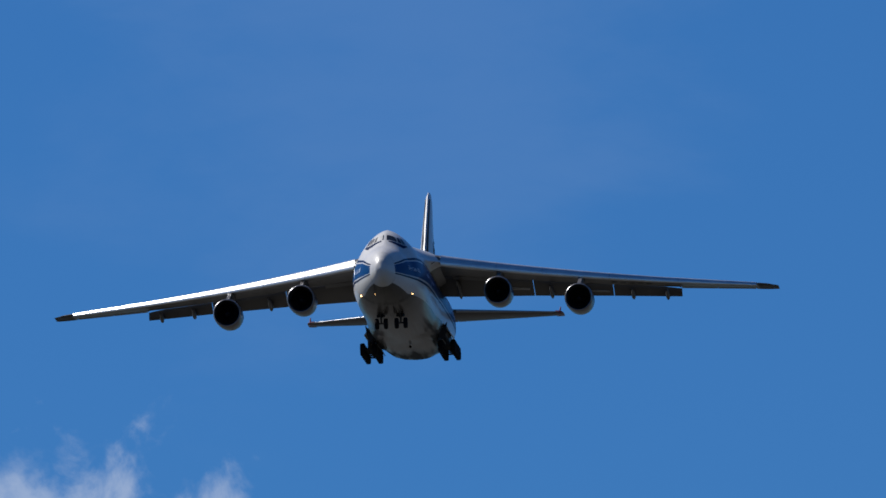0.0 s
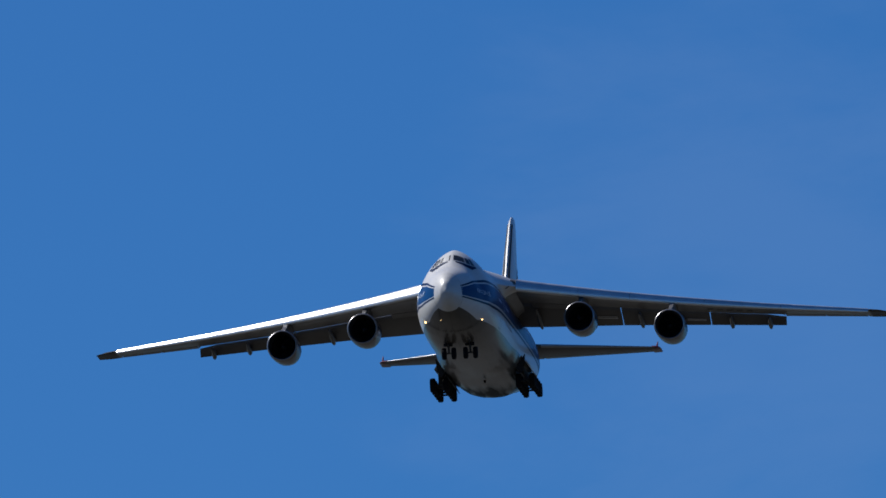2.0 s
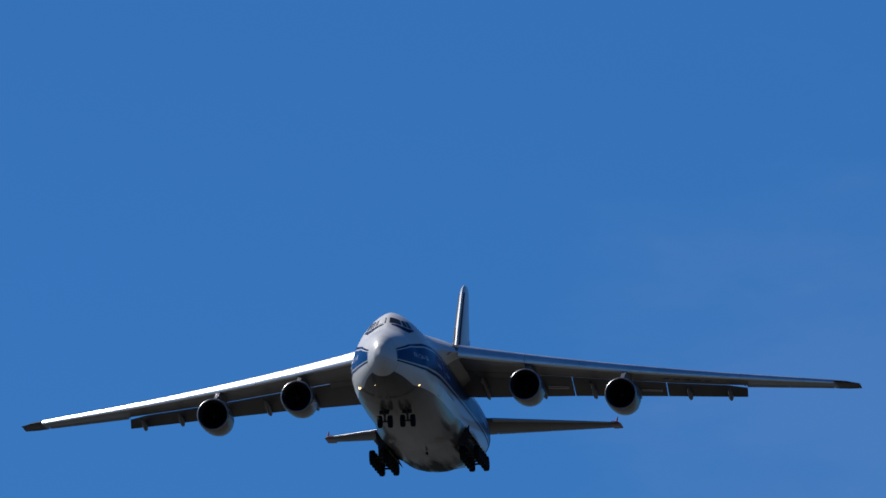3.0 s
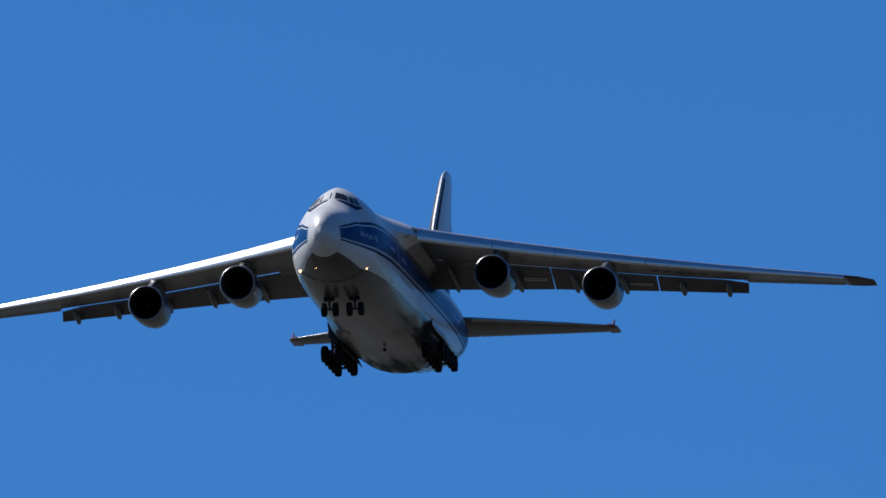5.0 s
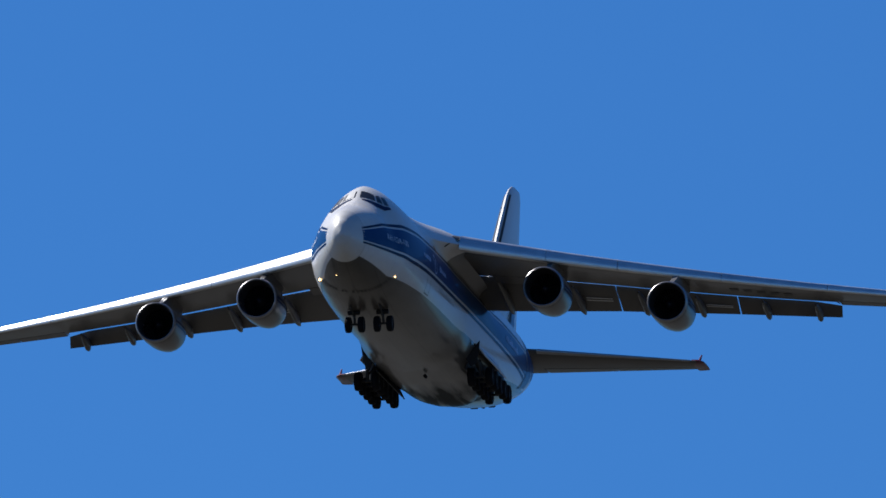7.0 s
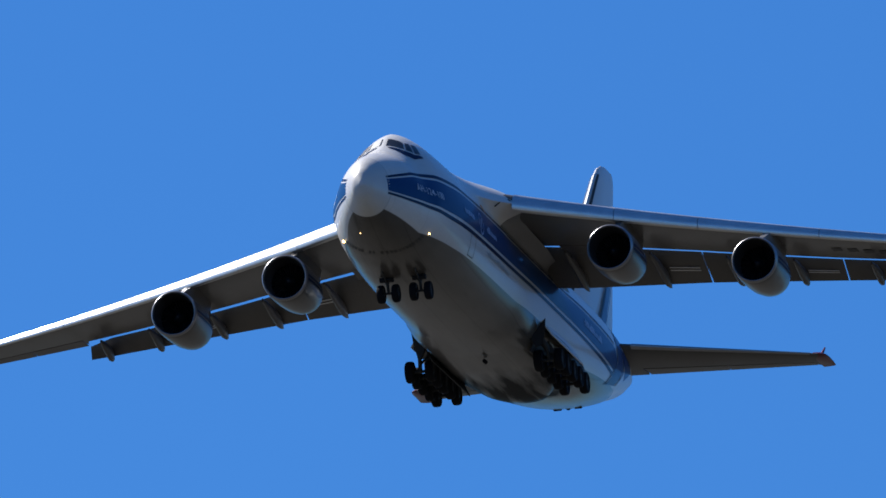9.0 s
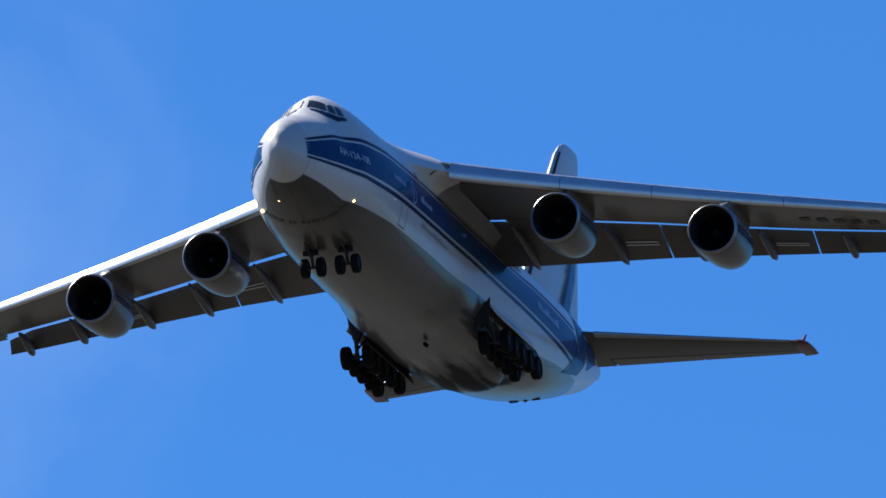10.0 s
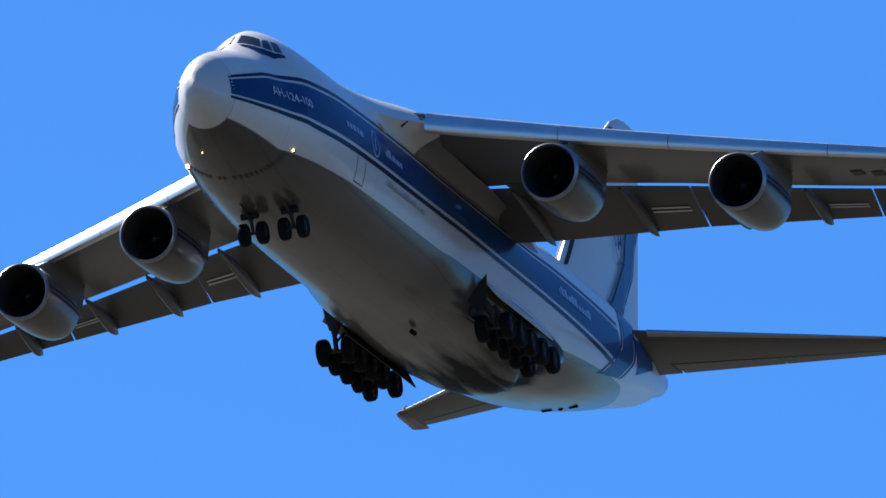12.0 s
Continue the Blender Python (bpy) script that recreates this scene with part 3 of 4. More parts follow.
def build_tail(plane):
    for side in (1, -1):
        def tail_ring(y, u0, u1):
            u = (y - 2.2) / (13.1 - 2.2)
            r = foil(y, -24.6 - 10.2 * u, -32.0 - 5.7 * u, 3.45 + 0.65 * u, 0.28 * (1 - u), 0.10 - 0.02 * u, 10, 0.0, u0, u1)
            return [Vector((p.x, side * p.y, p.z)) for p in r]

        bm = bmesh.new()
        loft(bm, [tail_ring(y, 0.0, 1.0) for y in (0.6, 2.2, 2.6)] + [tail_ring(y, 0.0, 0.67) for y in (2.65, 5, 8, 11, 12.2)] + [tail_ring(y, 0.0, 1.0) for y in (12.25, 12.75)])
        stab = part("horizontal_stabilizer", bm, M_TAIL, plane, "grey swept horizontal tail surface")
        bm = bmesh.new()
        rows = []
        for y in np.linspace(2.9, 12.3, 12):
            u = (float(y) - 2.2) / 10.9
            r = foil(float(y), -24.55 - 10.2 * u, -32.0 - 5.7 * u, 3.45 + 0.65 * u, 0.28 * (1 - u), 0.112 - 0.02 * u, 6, 0.0, 0.0, 0.035)
            rows.append([Vector((p.x, side * p.y, p.z)) for p in r])
        loft(bm, rows)
        part("leading_edge", bm, M_LIP, stab, "bare metal leading edge")
        for a, b in ((2.7, 7.2), (7.26, 12.2)):
            bm = bmesh.new()
            loft(bm, [tail_ring(float(y), 0.685, 1.0) for y in np.linspace(a, b, 5)])
            part("elevator", bm, M_FLAP, stab, "grey elevator")
        bm = bmesh.new()
        rows = []
        for y, k in ((12.4, 1.0), (12.8, 0.95), (13.1, 0.6), (13.2, 0.15)):
            r = foil(y, -34.4 - (1 - k) * 1.2, -38.0 + (1 - k) * 0.3, 4.1, 0.05, 0.11 * k + 0.01, 8)
            rows.append([Vector((p.x, side * p.y, p.z)) for p in r])
        loft(bm, rows)
        part("stabilizer_tip", bm, M_RED, stab, "dark red tip")
        bm = bmesh.new()
        tube(bm, (-35.0, side * 12.85, 4.1), (-35.9, side * 12.9, 4.75), 0.12, 0.05)
        part("discharger", bm, M_RED, stab)
    # fin and rudder
    le = ((5.0, -19.5), (6.6, -21.2), (10.9, -25.0), (15.7, -30.3), (16.4, -31.4), (16.75, -32.4), (16.88, -33.4))
    tev = ((4.6, -33.3), (6.6, -33.7), (11.2, -34.7), (16.6, -35.9), (16.85, -35.4))

    def at(z, tab):
        return float(np.interp(z, [q[0] for q in tab], [q[1] for q in tab]))

    bm, rud = bmesh.new(), bmesh.new()
    zs = (4.6, 6, 8, 10, 12, 14, 15.6, 16.3, 16.7, 16.88)
    ra, rb = [], []
    for z in zs:
        x0, x1 = at(z, le), at(z, tev)
        k = 1 if z < 16 else 0.75 if z < 16.5 else 0.45 if z < 16.8 else 0.15
        full = foil(0, x0, x1, 0, 0, 0.13 * k, 12, 0.0)
        h = x0 + (x1 - x0) * 0.70
        ra.append([Vector((max(p.x, h), (p.z - 0.0) if p.x >= h else (1 if p.z > 0 else -1) * 0.07 * (x0 - x1) * 0.55 * k, z)) for p in full])
        w = 0.07 * (x0 - x1) * 0.5 * k
        rb.append([Vector((h - 0.03, w, z)), Vector((x1, 0.02, z)), Vector((x1, -0.02, z)), Vector((h - 0.03, -w, z))])
    loft(bm, ra)
    fin = part("fin", bm, M_WHITE, plane, "white swept tail fin with a blue diagonal band")
    loft(rud, rb)
    part("rudder", rud, M_WHITE, fin, "white rudder")

    def fin_y(x, z):
        x0, x1 = at(z, le), at(z, tev)
        u = min(max((x0 - x) / (x0 - x1), 0), 1)
        h = 5 * 0.13 * (0.2969 * math.sqrt(u) - 0.126 * u - 0.3516 * u**2 + 0.2843 * u**3 - 0.1036 * u**4) * (x0 - x1)
        if u > 0.7:
            h = 0.07 * (x0 - x1) * 0.5 * (1 - (u - 0.7) / 0.3) + 0.02
        return max(h, 0.0)

    # dark strip behind the leading edge
    for side in (1, -1):
        bm = bmesh.new()
        rows = []
        for z in np.linspace(6.2, 15.8, 14):
            x0 = at(float(z), le)
            rows.append([bm.verts.new((x0 - d, side * (fin_y(x0 - d, float(z)) + 0.035), z)) for d in (0.10, 0.2, 0.32)])
        for r0, r1 in zip(rows, rows[1:]):
            for i in range(2):
                bm.faces.new((r0[i], r0[i + 1], r1[i + 1], r1[i]))
        part("fin_strip", bm, M_STRUT, fin, "dark strip behind the fin's leading edge")

    # blue band rising across the fin and rudder
    lo = lambda z: ramp(-z, ((-5.0, -25.9), (-6.2, -27.5), (-8.6, -30.3), (-10.2, -31.0), (-11.4, -32.2), (-13.4, -36.0), (-16.7, -40.0)))
    for side in (1, -1):
        for d0, d1, mat, nm in ((0.0, 1.95, M_BLUE, "fin_band"), (-0.45, -0.2, M_NAVY, "fin_line"), (2.15, 2.4, M_NAVY, "fin_line")):
            bm = bmesh.new()
            rows = []
            for z in np.linspace(5.35, 13.0, 26):
                z = float(z)
                x1 = at(z, tev) + 0.05
                xs = [max(x1, lo(z) - d0 - (d1 - d0) * k / 4) for k in range(5)]
                rows.append([bm.verts.new((x, side * (fin_y(x, z) + 0.05), z)) for x in xs])
            for r0, r1 in zip(rows, rows[1:]):
                for i in range(4):
                    bm.faces.new((r0[i], r0[i + 1], r1[i + 1], r1[i]))
            bmesh.ops.dissolve_degenerate(bm, edges=bm.edges, dist=0.001)
            part(nm, bm, mat, fin)
        # round emblem, plain shapes
        bm = bmesh.new()
        for i in range(28):
            q = []
            for a, r in ((i, 1.0), (i + 1, 1.0), (i + 1, 0.9), (i, 0.9)):
                a = 2 * math.pi * a / 28
                x, z = -29.35 + math.cos(a) * r * 1.05, 9.75 + math.sin(a) * r * 1.45
                q.append(bm.verts.new((x, side * (fin_y(x, z) + 0.05), z)))
            bm.faces.new(q)
        for x, z, w, h in ((-29.1, 9.75, 0.1, 0.75), (-29.6, 9.95, 0.1, 0.5), (-29.35, 9.4, 0.3, 0.1), (-29.35, 10.3, 0.3, 0.1)):
            bm.faces.new([bm.verts.new((x + sx * w, side * (fin_y(x, z) + 0.06), z + sz * h)) for sx, sz in ((-1, -1), (1, -1), (1, 1), (-1, 1))])
        part("emblem", bm, M_NAVY, fin, "round blue outline emblem", smooth=False)


# ---------------------------------------------------------------- landing gear


def wheel(name, x, y, z, r, w, parent):
    bm = bmesh.new()
    h = w / 2
    lathe(bm, [(-h * 0.8, r * 0.56), (-h, r * 0.7), (-h * 0.95, r * 0.88), (-h * 0.7, r * 0.97), (0, r), (h * 0.7, r * 0.97), (h * 0.95, r * 0.88), (h, r * 0.7), (h * 0.8, r * 0.56)],
          (x, y, z), axis="y", seg=28)
    tyre = part(name, bm, M_RUBBER, parent, "black rubber tyre")
    bm = bmesh.new()
    lathe(bm, [(-h * 0.78, 0.02), (-h * 0.7, r * 0.3), (-h * 0.55, r * 0.4), (-h * 0.8, r * 0.57), (h * 0.8, r * 0.57), (h * 0.55, r * 0.4), (h * 0.7, r * 0.3), (h * 0.78, 0.02)],
          (x, y, z), axis="y", seg=20)
    part("hub", bm, M_HUB, parent)
    return tyre


def build_gear(plane):
    # two nose legs with twin wheels
    for y in (0.97, -0.97):
        bm = bmesh.new()
        tube(bm, (24.15, y, -2.3), (24.0, y, -3.3), 0.12)
        tube(bm, (24.0, y, -3.2), (23.75, y, -3.78), 0.085)
        tube(bm, (25.4, y, -2.8), (24.05, y, -3.25), 0.05)
        tube(bm, (23.75, y - 0.42, -3.78), (23.75, y + 0.42, -3.78), 0.075)
        leg = part("nose_gear_leg", bm, M_STRUT, plane, "dark twin-wheel nose landing gear leg")
        for dy in (-0.44, 0.44):
            wheel("tyre", 23.75, y + dy, -3.80, 0.54, 0.40, leg)
        bm = bmesh.new()
        tube(bm, (24.15, y - 0.4, -3.06), (24.15, y + 0.4, -3.06), 0.16, seg=12)
        part("gear_box", bm, M_DOOR, leg)
    # five main legs a side
    for side in (1, -1):
        for i in range(5):
            x = 3.1 - 1.68 * i
            y = 3.92
            bm = bmesh.new()
            tube(bm, (x + 0.75, side * 3.3, -1.9), (x + 0.35, side * (y - 0.05), -2.95), 0.17)
            tube(bm, (x + 0.35, side * (y - 0.05), -2.85), (x, side * y, -3.68), 0.12)
            tube(bm, (x - 0.5, side * 3.2, -2.3), (x + 0.1, side * y, -3.3), 0.07)
            tube(bm, (x, side * (y - 0.62), -3.68), (x, side * (y + 0.62), -3.68), 0.09)
            leg = part("main_gear_leg", bm, M_STRUT, plane, "dark twin-wheel main landing gear leg")
            for dy in (-0.62, 0.62):
                wheel("tyre", x, side * (y + dy), -3.68, 0.66, 0.5, leg)
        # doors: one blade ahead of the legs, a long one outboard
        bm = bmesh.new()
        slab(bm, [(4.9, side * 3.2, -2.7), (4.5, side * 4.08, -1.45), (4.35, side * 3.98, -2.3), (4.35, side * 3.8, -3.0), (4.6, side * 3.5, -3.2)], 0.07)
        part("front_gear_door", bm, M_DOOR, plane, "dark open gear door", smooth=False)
        bm = bmesh.new()
        slab(bm, [(4.0, side * 3.72, -1.5), (-5.0, side * 3.72, -1.5), (-4.8, side * 4.3, -2.35), (3.8, side * 4.3, -2.35)], 0.06)
        part("long_gear_door", bm, M_WHITE, plane, "white open gear door", smooth=False)
        # flat dark sheet in place of a recess: the bay's shade as colour
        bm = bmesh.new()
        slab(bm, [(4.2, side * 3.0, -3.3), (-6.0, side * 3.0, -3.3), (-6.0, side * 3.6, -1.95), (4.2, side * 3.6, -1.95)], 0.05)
        part("gear_bay_shade", bm, M_DARK, plane, "dark sheet painted as the shade of the open gear bay", smooth=False)


# ---------------------------------------------------------------- hull with its paint


def build_hull(plane):
    bm = bmesh.new()
    xs = sorted(set(list(np.linspace(33.94, 30, 16)) + list(np.linspace(30, 22, 26)) + list(np.linspace(22, -37, 70))), reverse=True)
    rings = [[hull_point(x, 360 * i / 72) for i in range(72)] for x in xs]
    loft(bm, rings)
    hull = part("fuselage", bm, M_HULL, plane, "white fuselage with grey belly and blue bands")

    # radome, set off from the hull by a fine seam
    bm = bmesh.new()
    loft(bm, [[hull_point(float(x), 360 * i / 72, 0.014) for i in range(72)] for x in np.linspace(33.93, 32.42, 12)], cap=False)
    part("radome", bm, M_RADOME, hull, "off-white nose radome")
    bm = bmesh.new()
    loft(bm, [[hull_point(x, 360 * i / 72, 0.01) for i in range(72)] for x in (32.42, 32.37)], cap=False)
    part("radome_seam", bm, M_FAINT, hull)

    # fairing over the wing root, flaring out of the hull's shoulder
    flare = lambda x: ramp(x, ((22.0, 0.0), (19.0, 0.03), (17.0, 0.3), (15.0, 0.85), (13.6, 1.65), (12.6, 2.3), (11.4, 2.05), (10.0, 1.6), (8.0, 1.4), (2.0, 1.3), (-3.0, 0.9), (-8.0, 0.0)), True)
    shoulder = lambda x: ramp(x, ((22.0, 2.9), (17.0, 3.25), (13.4, 3.45), (2.0, 3.2), (-8.0, 2.9)))

    def fairing_y(x, z):
        """Half width of the fairing at x and height z."""
        z0, z1, zt = 2.55, shoulder(x), section(x)[1] - 0.03
        if z < z1:
            k = max(0.0, (z - z0) / (z1 - z0)) ** 1.8
        else:
            k = math.sqrt(max(0.0, 1 - ((z - z1) / (zt - z1)) ** 2))
        return max(0.0, hull_y(x, z) - 0.06) + flare(x) * k

    def fairing(xs):
        bm = bmesh.new()
        rings = []
        for x in xs:
            x = float(x)
            z1, zt = shoulder(x), section(x)[1] - 0.03
            zs = [2.55 + (z1 - 2.55) * t for t in np.linspace(0, 1, 7)] + [z1 + (zt - z1) * math.sin(q) for q in np.linspace(0.12, math.pi / 2 - 0.02, 11)]
            half = [(fairing_y(x, z), z) for z in zs] + [(0.0, zt)]
            rings.append([(x, y, z) for y, z in half] + [(x, -y, z) for y, z in half[-2::-1]])
        loft(bm, rings, close=True)
        return bm

    part("wing_fairing", fairing(np.linspace(20.0, 11.4, 30)), M_WHITE, plane, "white fairing ahead of the wing root")
    # wing grey here carries the shading aft of the leading edge as colour
    part("wing_centre_fairing", fairing(np.linspace(11.39, -8.0, 40)), M_GREY, plane, "fairing between the wings, its shade painted in grey")

    # sponsons over the main gear
    for side in (1, -1):
        bm = bmesh.new()
        rings = []
        for x in np.linspace(7.2, -10.0, 28):
            u = (7.2 - x) / 17.2
            g = max(0.0, math.sin(math.pi * u)) ** 0.6
            rings.append([(x, side * (2.95 + (0.3 + 0.62 * g) * math.cos(q)), -1.7 + (0.3 + 0.8 * g) * math.sin(q) - 0.05) for q in np.linspace(0, 2 * math.pi, 21)[:-1]])
        loft(bm, rings)
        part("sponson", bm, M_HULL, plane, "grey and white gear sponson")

    # blue bands on both flanks
    top = lambda x: ramp(x, ((33.0, 0.95), (32.3, 1.12), (30, 1.75), (27, 2.2), (23, 2.42), (18, 2.5), (-25, 2.5)))
    low = lambda x: ramp(x, ((33.0, -0.02), (31, -0.15), (26, -0.28), (20, -0.2), (10, -0.12), (-25, -0.1)))
    for side in (1, -1):
        xs = np.linspace(32.6, -19.6, 170)
        for lo, hi, mat, nm in (
            (lambda x: low(x) + 0.42 * min(1, 0.45 + (33 - x) / 14), lambda x: top(x) - 0.42 * min(1, 0.45 + (33 - x) / 14), M_BLUE, "blue_band"),
            (low, lambda x: low(x) + 0.24 * min(1, 0.5 + (33 - x) / 14), M_NAVY, "lower_line"),
            (lambda x: top(x) - 0.24 * min(1, 0.5 + (33 - x) / 14), top, M_NAVY, "upper_line"),
        ):
            bm = bmesh.new()
            hull_band(bm, [float(x) for x in xs], lo, hi, side)
            part(nm, bm, mat, hull)
        # diagonal band round the tail
        mid = lambda z: ramp(-z, ((1.5, -15.9), (0.74, -16.8), (-1.3, -20.1), (-3.2, -21.6), (-5.3, -25.4)))
        for d0, d1, mat, nm in ((0.0, 2.3, M_BLUE, "tail_band"), (-0.5, -0.24, M_NAVY, "tail_line"), (2.54, 2.8, M_NAVY, "tail_line")):
            bm = bmesh.new()
            rows = []
            for z in np.linspace(-1.5, 5.0, 22):
                row = []
                for k in range(6):
                    x = mid(float(z)) - d0 - (d1 - d0) * k / 5
                    zb, zt = section(x)[:2]
                    zz = min(max(float(z), zb + 0.05, -0.85 - 0.195 * (x + 16.6)), zt - 0.05)
                    row.append(bm.verts.new((x, side * (hull_y(x, zz) + 0.022), zz)))
                rows.append(row)
            for r0, r1 in zip(rows, rows[1:]):
                for i in range(5):
                    bm.faces.new((r0[i], r0[i + 1], r1[i + 1], r1[i]))
            bmesh.ops.dissolve_degenerate(bm, edges=bm.edges, dist=0.001)
            part(nm, bm, mat, hull)

        # blue patch on the tail cone
        bm = bmesh.new()
        hull_band(bm, [float(x) for x in np.linspace(-23.6, -28.6, 14)], lambda x: 0.9 - 0.32 * (x + 23.6), lambda x: 2.9 - 0.1 * (x + 23.6), side)
        part("tail_patch", bm, M_BLUE, hull)

    # cockpit glazing: one wide front pane and two slanted side panes on each side, over a dark sill
    def on_crown(x, y):
        """(x, angle) of the hull's upper half at x and half width y."""
        zb, zt, hw, zc, pt, pb = section(x)
        return x, math.degrees(math.asin(min(1.0, (y / hw) ** (pt / 2))))

    for side in (1, -1):
        for k, q in enumerate((
            ((27.95, 0.16), (27.20, 0.14), (27.04, 0.95), (27.55, 1.14)),
            ((27.50, 1.25), (27.00, 1.04), (26.72, 1.22), (27.28, 1.60)),
            ((27.22, 1.69), (26.66, 1.31), (26.30, 1.50), (26.80, 1.92)),
        )):
            bm = bmesh.new()
            hull_patch(bm, [(x, side * a) for x, a in (on_crown(*c) for c in q)])
            pane = part("cockpit_window", bm, M_GLASS, hull, "dark cockpit window")
            if side < 0 and k == 0:
                # sun glare on the sunny side's front pane, put in as a pale patch
                mid = lambda p, r, u: (p[0] + (r[0] - p[0]) * u, p[1] + (r[1] - p[1]) * u)
                bm = bmesh.new()
                hull_patch(bm, [(x, -a) for x, a in (on_crown(*c) for c in (mid(q[0], q[3], 0.1), mid(q[1], q[2], 0.1), mid(q[1], q[2], 0.7), mid(q[0], q[3], 0.7)))], out=0.024)
                part("glare_patch", bm, M_RADOME, pane, "pale patch painted as sun glare on the pane")
        bm = bmesh.new()
        upper = ((28.06, 0.28), (27.64, 1.20), (27.33, 1.70), (26.78, 2.02))
        lower = ((28.20, 0.42), (28.05, 1.30), (27.70, 1.78), (26.90, 2.10))
        for a, b, c, d in zip(upper, lower, lower[1:], upper[1:]):
            hull_patch(bm, [(x, side * w) for x, w in (on_crown(*p) for p in (a, b, c, d))])
        bmesh.ops.remove_doubles(bm, verts=bm.verts, dist=0.002)
        part("window_sill", bm, M_NAVY, hull, "dark sill under the cockpit windows")

    # lettering on the band
    for side in (1, -1):
        text = bpy.data.curves.new("type_lettering", "FONT")
        text.body, text.size = "АН-124-100", 0.6
        tmp = new("tmp_text", text)
        me = bpy.data.meshes.new_from_object(tmp.evaluated_get(bpy.context.evaluated_depsgraph_get()))
        bpy.data.objects.remove(tmp)
        width = max(v.co.x for v in me.vertices)
        for v in me.vertices:
            x = 30.0 - v.co.x if side > 0 else 30.0 - width + v.co.x
            z = 0.66 + v.co.y
            v.co = (x, side * (hull_y(x, z) + 0.05), z)
        me.materials.append(M_LETTER)
        ob = new("type_lettering", me)
        ob.parent = hull
        tagged(ob, "white type lettering")

        # operator names: plain bars
        for x0, x1, z, h, nm, mat in ((23.2, 21.2, 0.98, 0.4, "name_bar", M_FADED), (17.95, 15.5, 0.92, 0.4, "name_bar", M_FADED),
                                      (-8.3, -13.8, 1.15, 0.42, "name_bar", M_FADED), (17.9, 12.5, -0.52, 0.24, "faint_bar", M_FAINT)):
            rnd = random.Random(int(100 + x0))
            xa, way = x0, 1 if x1 > x0 else -1
            while (x1 - xa) * way > 0.3:
                w, hh = rnd.uniform(0.22, 0.5), h * rnd.choice((0.7, 0.75, 0.8, 1.2))
                xb = xa + way * w
                bm = bmesh.new()
                bm.faces.new([bm.verts.new((x, side * (hull_y(x, zz) + 0.04), zz))
                              for x, zz in ((xa, z - h / 2), (xb, z - h / 2), (xb, z - h / 2 + hh), (xa, z - h / 2 + hh))])
                part(nm, bm, mat, hull, smooth=False)
                xa = xb + way * rnd.uniform(0.08, 0.16)
        # oval emblem: an outline and a slanted bar
        oval = lambda a, k: (19.25 + 0.5 * k * math.cos(a) - 0.2 * k * math.sin(a), 0.98 + 0.72 * k * math.sin(a))
        bm = bmesh.new()
        ring = [[bm.verts.new((x, side * (hull_y(x, z) + 0.032), z)) for x, z in (oval(a, 1.0), oval(a, 0.84))] for a in np.linspace(0, 2 * math.pi, 33)[:-1]]
        for r0, r1 in zip(ring, ring[1:] + ring[:1]):
            bm.faces.new((r0[0], r1[0], r1[1], r0[1]))
        bm.faces.new([bm.verts.new((x, side * (hull_y(x, z) + 0.036), z)) for x, z in ((19.5, 0.6), (19.36, 0.6), (19.0, 1.35), (19.14, 1.35))])
        part("emblem", bm, M_FADED, hull, "pale oval emblem", smooth=False)

        # marks ahead of the wing
        for x0, x1, z0, z1, mat, nm in ((16.6, 16.1, 2.3, 2.8, M_ORANGE, "orange_mark"), (14.46, 14.3, 3.16, 3.38, M_BLACK, "vent"), (13.52, 13.42, 3.62, 3.76, M_BLACK, "vent")):
            bm = bmesh.new()
            slab(bm, [(x, side * (max(hull_y(x, z), fairing_y(x, z)) + 0.015), z) for x, z in ((x0, z0), (x1, z0), (x1 + 0.06, z1), (x0 - 0.04, z1))], 0.04)
            part(nm, bm, mat, hull, smooth=False)

        # crew door: a thin frame of joints
        for x0, x1, z0, z1 in ((21.98, 21.93, -1.42, -0.25), (20.88, 20.83, -1.42, -0.25), (21.98, 20.83, -1.47, -1.42)):
            bm = bmesh.new()
            hull_band(bm, [x0, (x0 + x1) / 2, x1], lambda x: z0, lambda x: z1, side, 0.012, 4)
            part("door_joint", bm, M_STRUT, hull, smooth=False)

    # flat pan under the gear bays
    bm = bmesh.new()
    rings = []
    for x in np.linspace(13.0, -8.8, 30):
        u = (13.0 - x) / 21.8
        g = min(1.0, u / 0.55) * (1.0 if u < 0.85 else max(0.0, 1 - ((u - 0.85) / 0.15) ** 2) ** 0.5)
        w, zb = 0.3 + 2.5 * max(0.0, 1 - abs(2 * u - 1) ** 3) ** 0.5, -3.36 - 0.28 * g
        rings.append([(x, y * w, z) for y, z in ((-1, -2.9), (-0.97, zb + 0.42), (-0.84, zb + 0.16), (-0.62, zb + 0.04), (-0.3, zb), (0, zb - 0.02), (0.3, zb), (0.62, zb + 0.04), (0.84, zb + 0.16), (0.97, zb + 0.42), (1, -2.9))])
    loft(bm, rings)
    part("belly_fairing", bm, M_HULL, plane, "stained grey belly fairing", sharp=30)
    # belly fittings
    for c, a, b, h, nm in (((6.6, 3.3, -2.05), 0.3, 0.22, 0.12, "drain_vent"), ((4.6, 0.35, -3.78), 0.45, 0.16, 0.16, "blade_antenna"), ((-18.2, -0.3, -1.77), 0.22, 0.42, 0.08, "drain_vent"),
                           ((-18.75, 0.25, -1.66), 0.16, 0.2, 0.08, "drain_vent"), ((-19.0, 0.8, -1.55), 0.22, 0.4, 0.08, "drain_vent")):
        bm = bmesh.new()
        bmesh.ops.create_cube(bm, size=1)
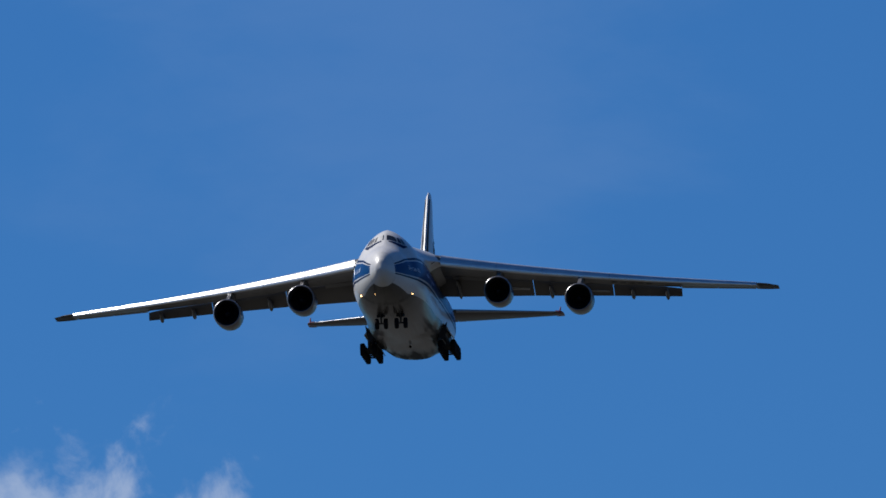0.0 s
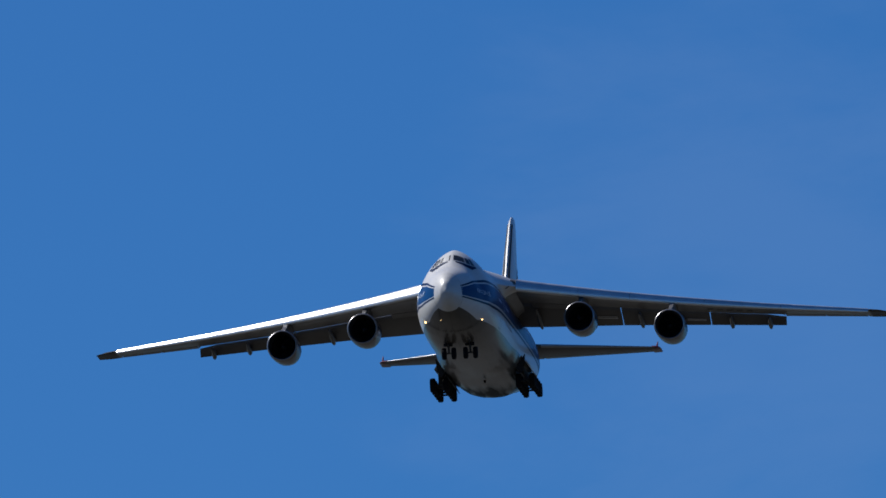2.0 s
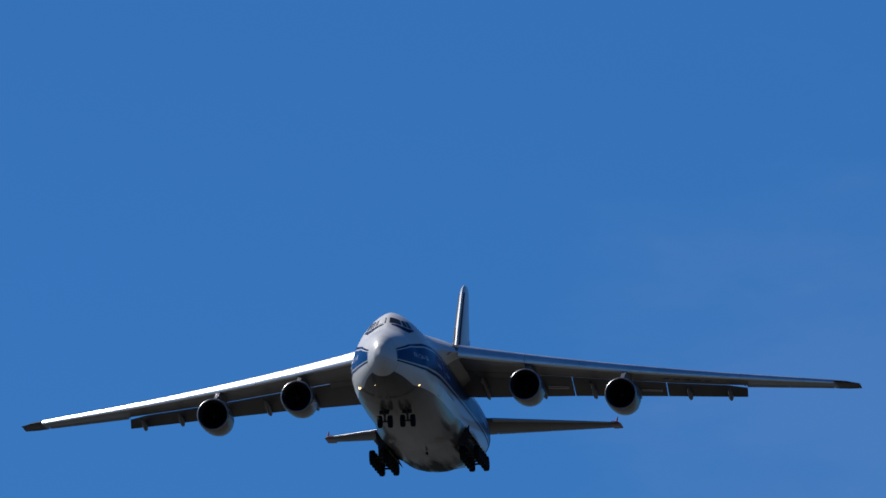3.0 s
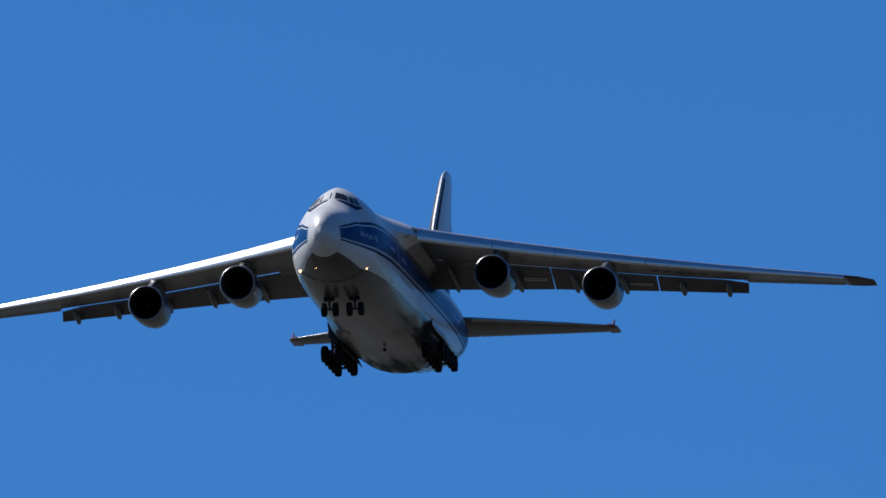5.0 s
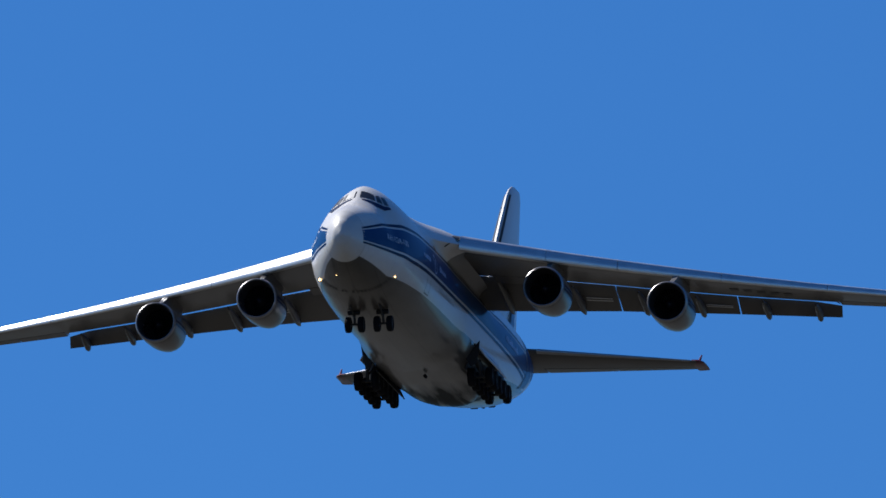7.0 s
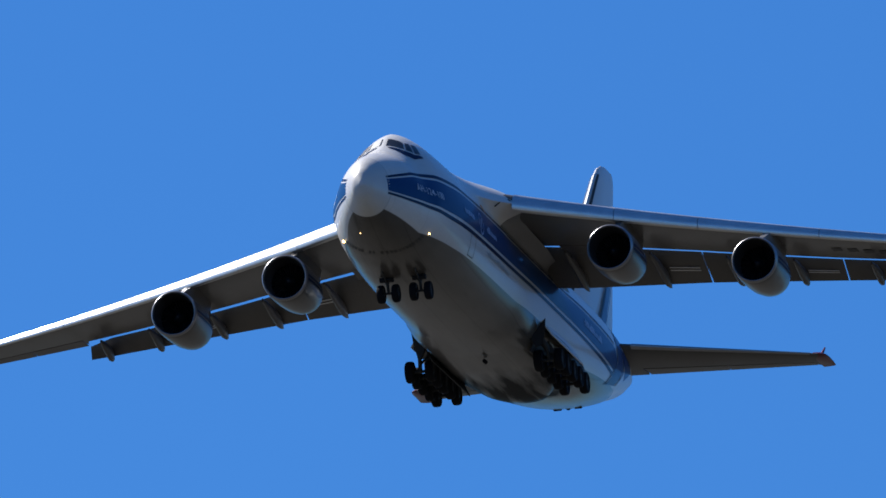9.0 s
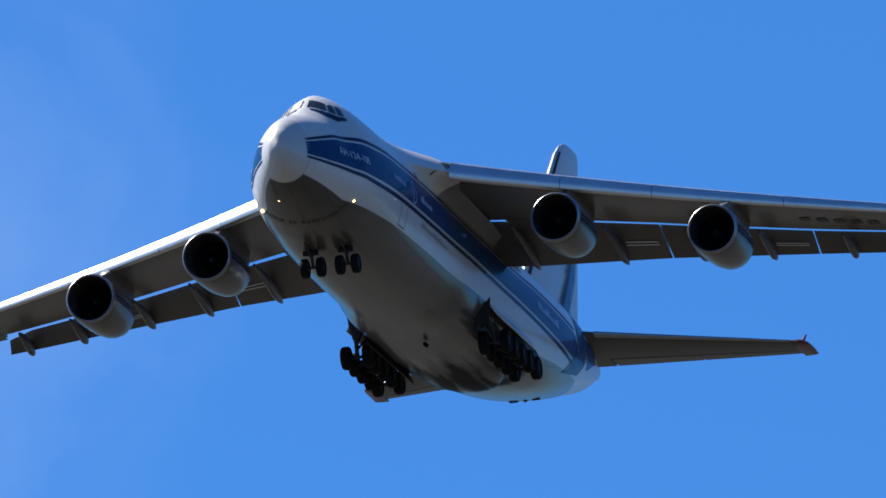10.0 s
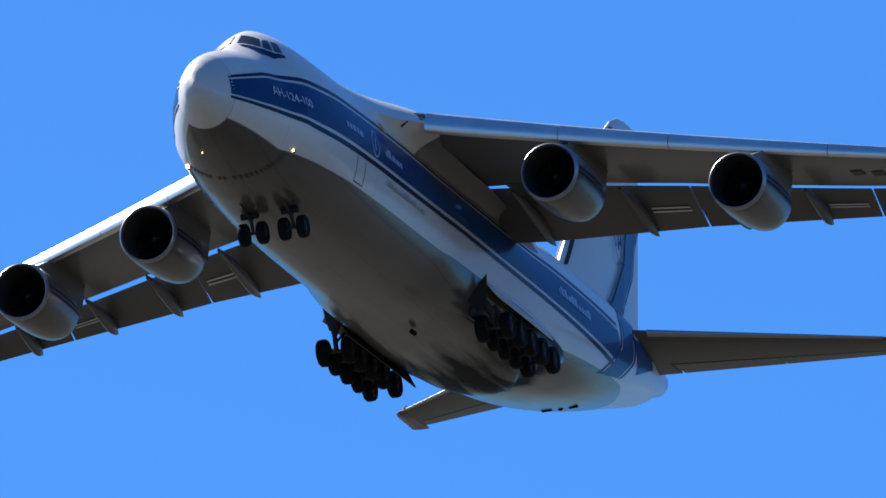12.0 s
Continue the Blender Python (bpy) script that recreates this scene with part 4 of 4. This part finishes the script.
        bmesh.ops.scale(bm, verts=bm.verts, vec=(1.3 * a, 1.3 * b, 1.4 * h))
        bmesh.ops.bevel(bm, geom=bm.edges[:], offset=0.05, segments=2, affect="EDGES")
        bmesh.ops.translate(bm, verts=bm.verts, vec=c)
        part(nm, bm, M_BLACK, hull)

    # bars under the chin
    rnd = random.Random(4)
    for i in range(22):
        a = 180 - 46 + 92 * i / 21
        w = rnd.uniform(1.4, 3.0)
        if rnd.random() < 0.1:
            continue
        bm = bmesh.new()
        hull_patch(bm, [(28.45, a), (28.45, a + w), (28.15, a + w), (28.15, a)], 2, 1, 0.02)
        part("chin_bar", bm, M_STRUT, hull)

    # lamps in the chin
    for y, z, x, r in ((-2.35, -1.45, 27.95, 0.09), (2.25, -1.47, 27.95, 0.055), (-0.95, -1.95, 30.55, 0.024)):
        bm = bmesh.new()
        s = 1 if y > 0 else -1
        yy = hull_y(x, z) if abs(y) > 2 else abs(y)
        zz = z
        if abs(y) < 2:
            zb, zt, hw, zc, pt, pb = section(x)
            zz = zc - (zc - zb) * (1 - (abs(y) / hw) ** pb) ** (1 / pb)
        bmesh.ops.create_uvsphere(bm, u_segments=14, v_segments=8, radius=r)
        bmesh.ops.translate(bm, verts=bm.verts, vec=(x + 0.02, s * yy, zz - 0.02))
        lamp = part("landing_lamp", bm, M_LAMP, hull, "lit warm landing lamp")
        bm = bmesh.new()
        lathe(bm, [(-0.15, r * 1.5), (0.02, r * 1.5), (0.02, r * 1.25), (-0.15, r * 1.2)], (x - 0.05, s * yy * 0.99, zz), seg=16)
        part("lamp_housing", bm, M_STRUT, lamp)


def build_plane():
    plane = new("cargo_airplane")
    plane.empty_display_size = 5
    tagged(plane, "white and blue four-engined cargo jet flying with its gear down", "airplane")
    build_hull(plane)
    for side in (1, -1):
        build_wing(side, plane)
        build_flaps(side, plane)
        build_engine(side, 9.82, 12.45, 0.55, plane)
        build_engine(side, 17.6, 8.35, 0.0, plane)
    build_tail(plane)
    build_gear(plane)
    return plane


airplane = build_plane()


def motions():
    walk(airplane, [(t, pose(x, y, z, rx, ry, rz)) for t, x, y, z, rx, ry, rz in (
        (0, -116.26, 1464.52, 270.28, 0.031, 3.069, -89.827),
        (0.5, -119.99, 1428.67, 268.71, 0.053, 3.056, -89.713),
        (1, -123.74, 1393.16, 267.19, 0.064, 3.062, -89.661),
        (1.5, -127.49, 1357.73, 265.69, 0.074, 3.041, -89.624),
        (2, -131.26, 1322.49, 264.21, 0.050, 3.086, -89.731),
        (2.5, -134.97, 1286.70, 262.63, 0.010, 3.021, -89.970),
        (3, -138.60, 1250.38, 260.92, -0.011, 2.929, -90.124),
        (3.2, -140.13, 1236.52, 260.38, -0.021, 2.961, -90.157),
        (3.6, -143.15, 1208.54, 259.23, -0.043, 2.970, -90.246),
        (4, -146.17, 1180.56, 258.08, -0.064, 2.978, -90.335),
        (4.4, -149.18, 1152.58, 256.93, -0.085, 2.986, -90.424),
        (4.8, -152.20, 1124.60, 255.78, -0.106, 2.994, -90.513),
        (5, -153.74, 1110.86, 255.26, -0.122, 3.062, -90.539),
        (5.5, -157.50, 1075.89, 253.82, -0.149, 3.259, -90.515),
        (6, -161.15, 1040.16, 252.20, -0.144, 3.347, -90.416),
        (6.5, -164.82, 1004.68, 250.62, -0.125, 3.308, -90.343),
        (6.7, -166.39, 991.11, 250.15, -0.127, 3.280, -90.362),
        (7.1, -169.57, 964.21, 249.26, -0.111, 3.204, -90.345),
        (7.5, -172.77, 937.30, 248.38, -0.095, 3.128, -90.327),
        (7.9, -175.99, 910.39, 247.52, -0.079, 3.053, -90.309),
        (8.3, -179.22, 883.47, 246.66, -0.063, 2.977, -90.291),
        (8.5, -180.65, 869.10, 245.98, -0.036, 2.860, -90.278),
        (9, -184.19, 833.05, 244.24, 0.051, 2.694, -90.100),
        (9.5, -187.99, 798.26, 242.84, 0.093, 2.689, -89.977),
        (10, -191.85, 763.72, 241.53, 0.116, 2.821, -89.813),
        (10.5, -195.75, 729.29, 240.26, 0.129, 2.949, -89.690),
        (11, -199.74, 695.11, 239.08, 0.159, 3.148, -89.452),
        (11.5, -203.88, 661.35, 238.08, 0.159, 3.325, -89.320),
        (12, -207.71, 626.49, 236.70, 0.134, 3.499, -89.254),
    )])


motions()
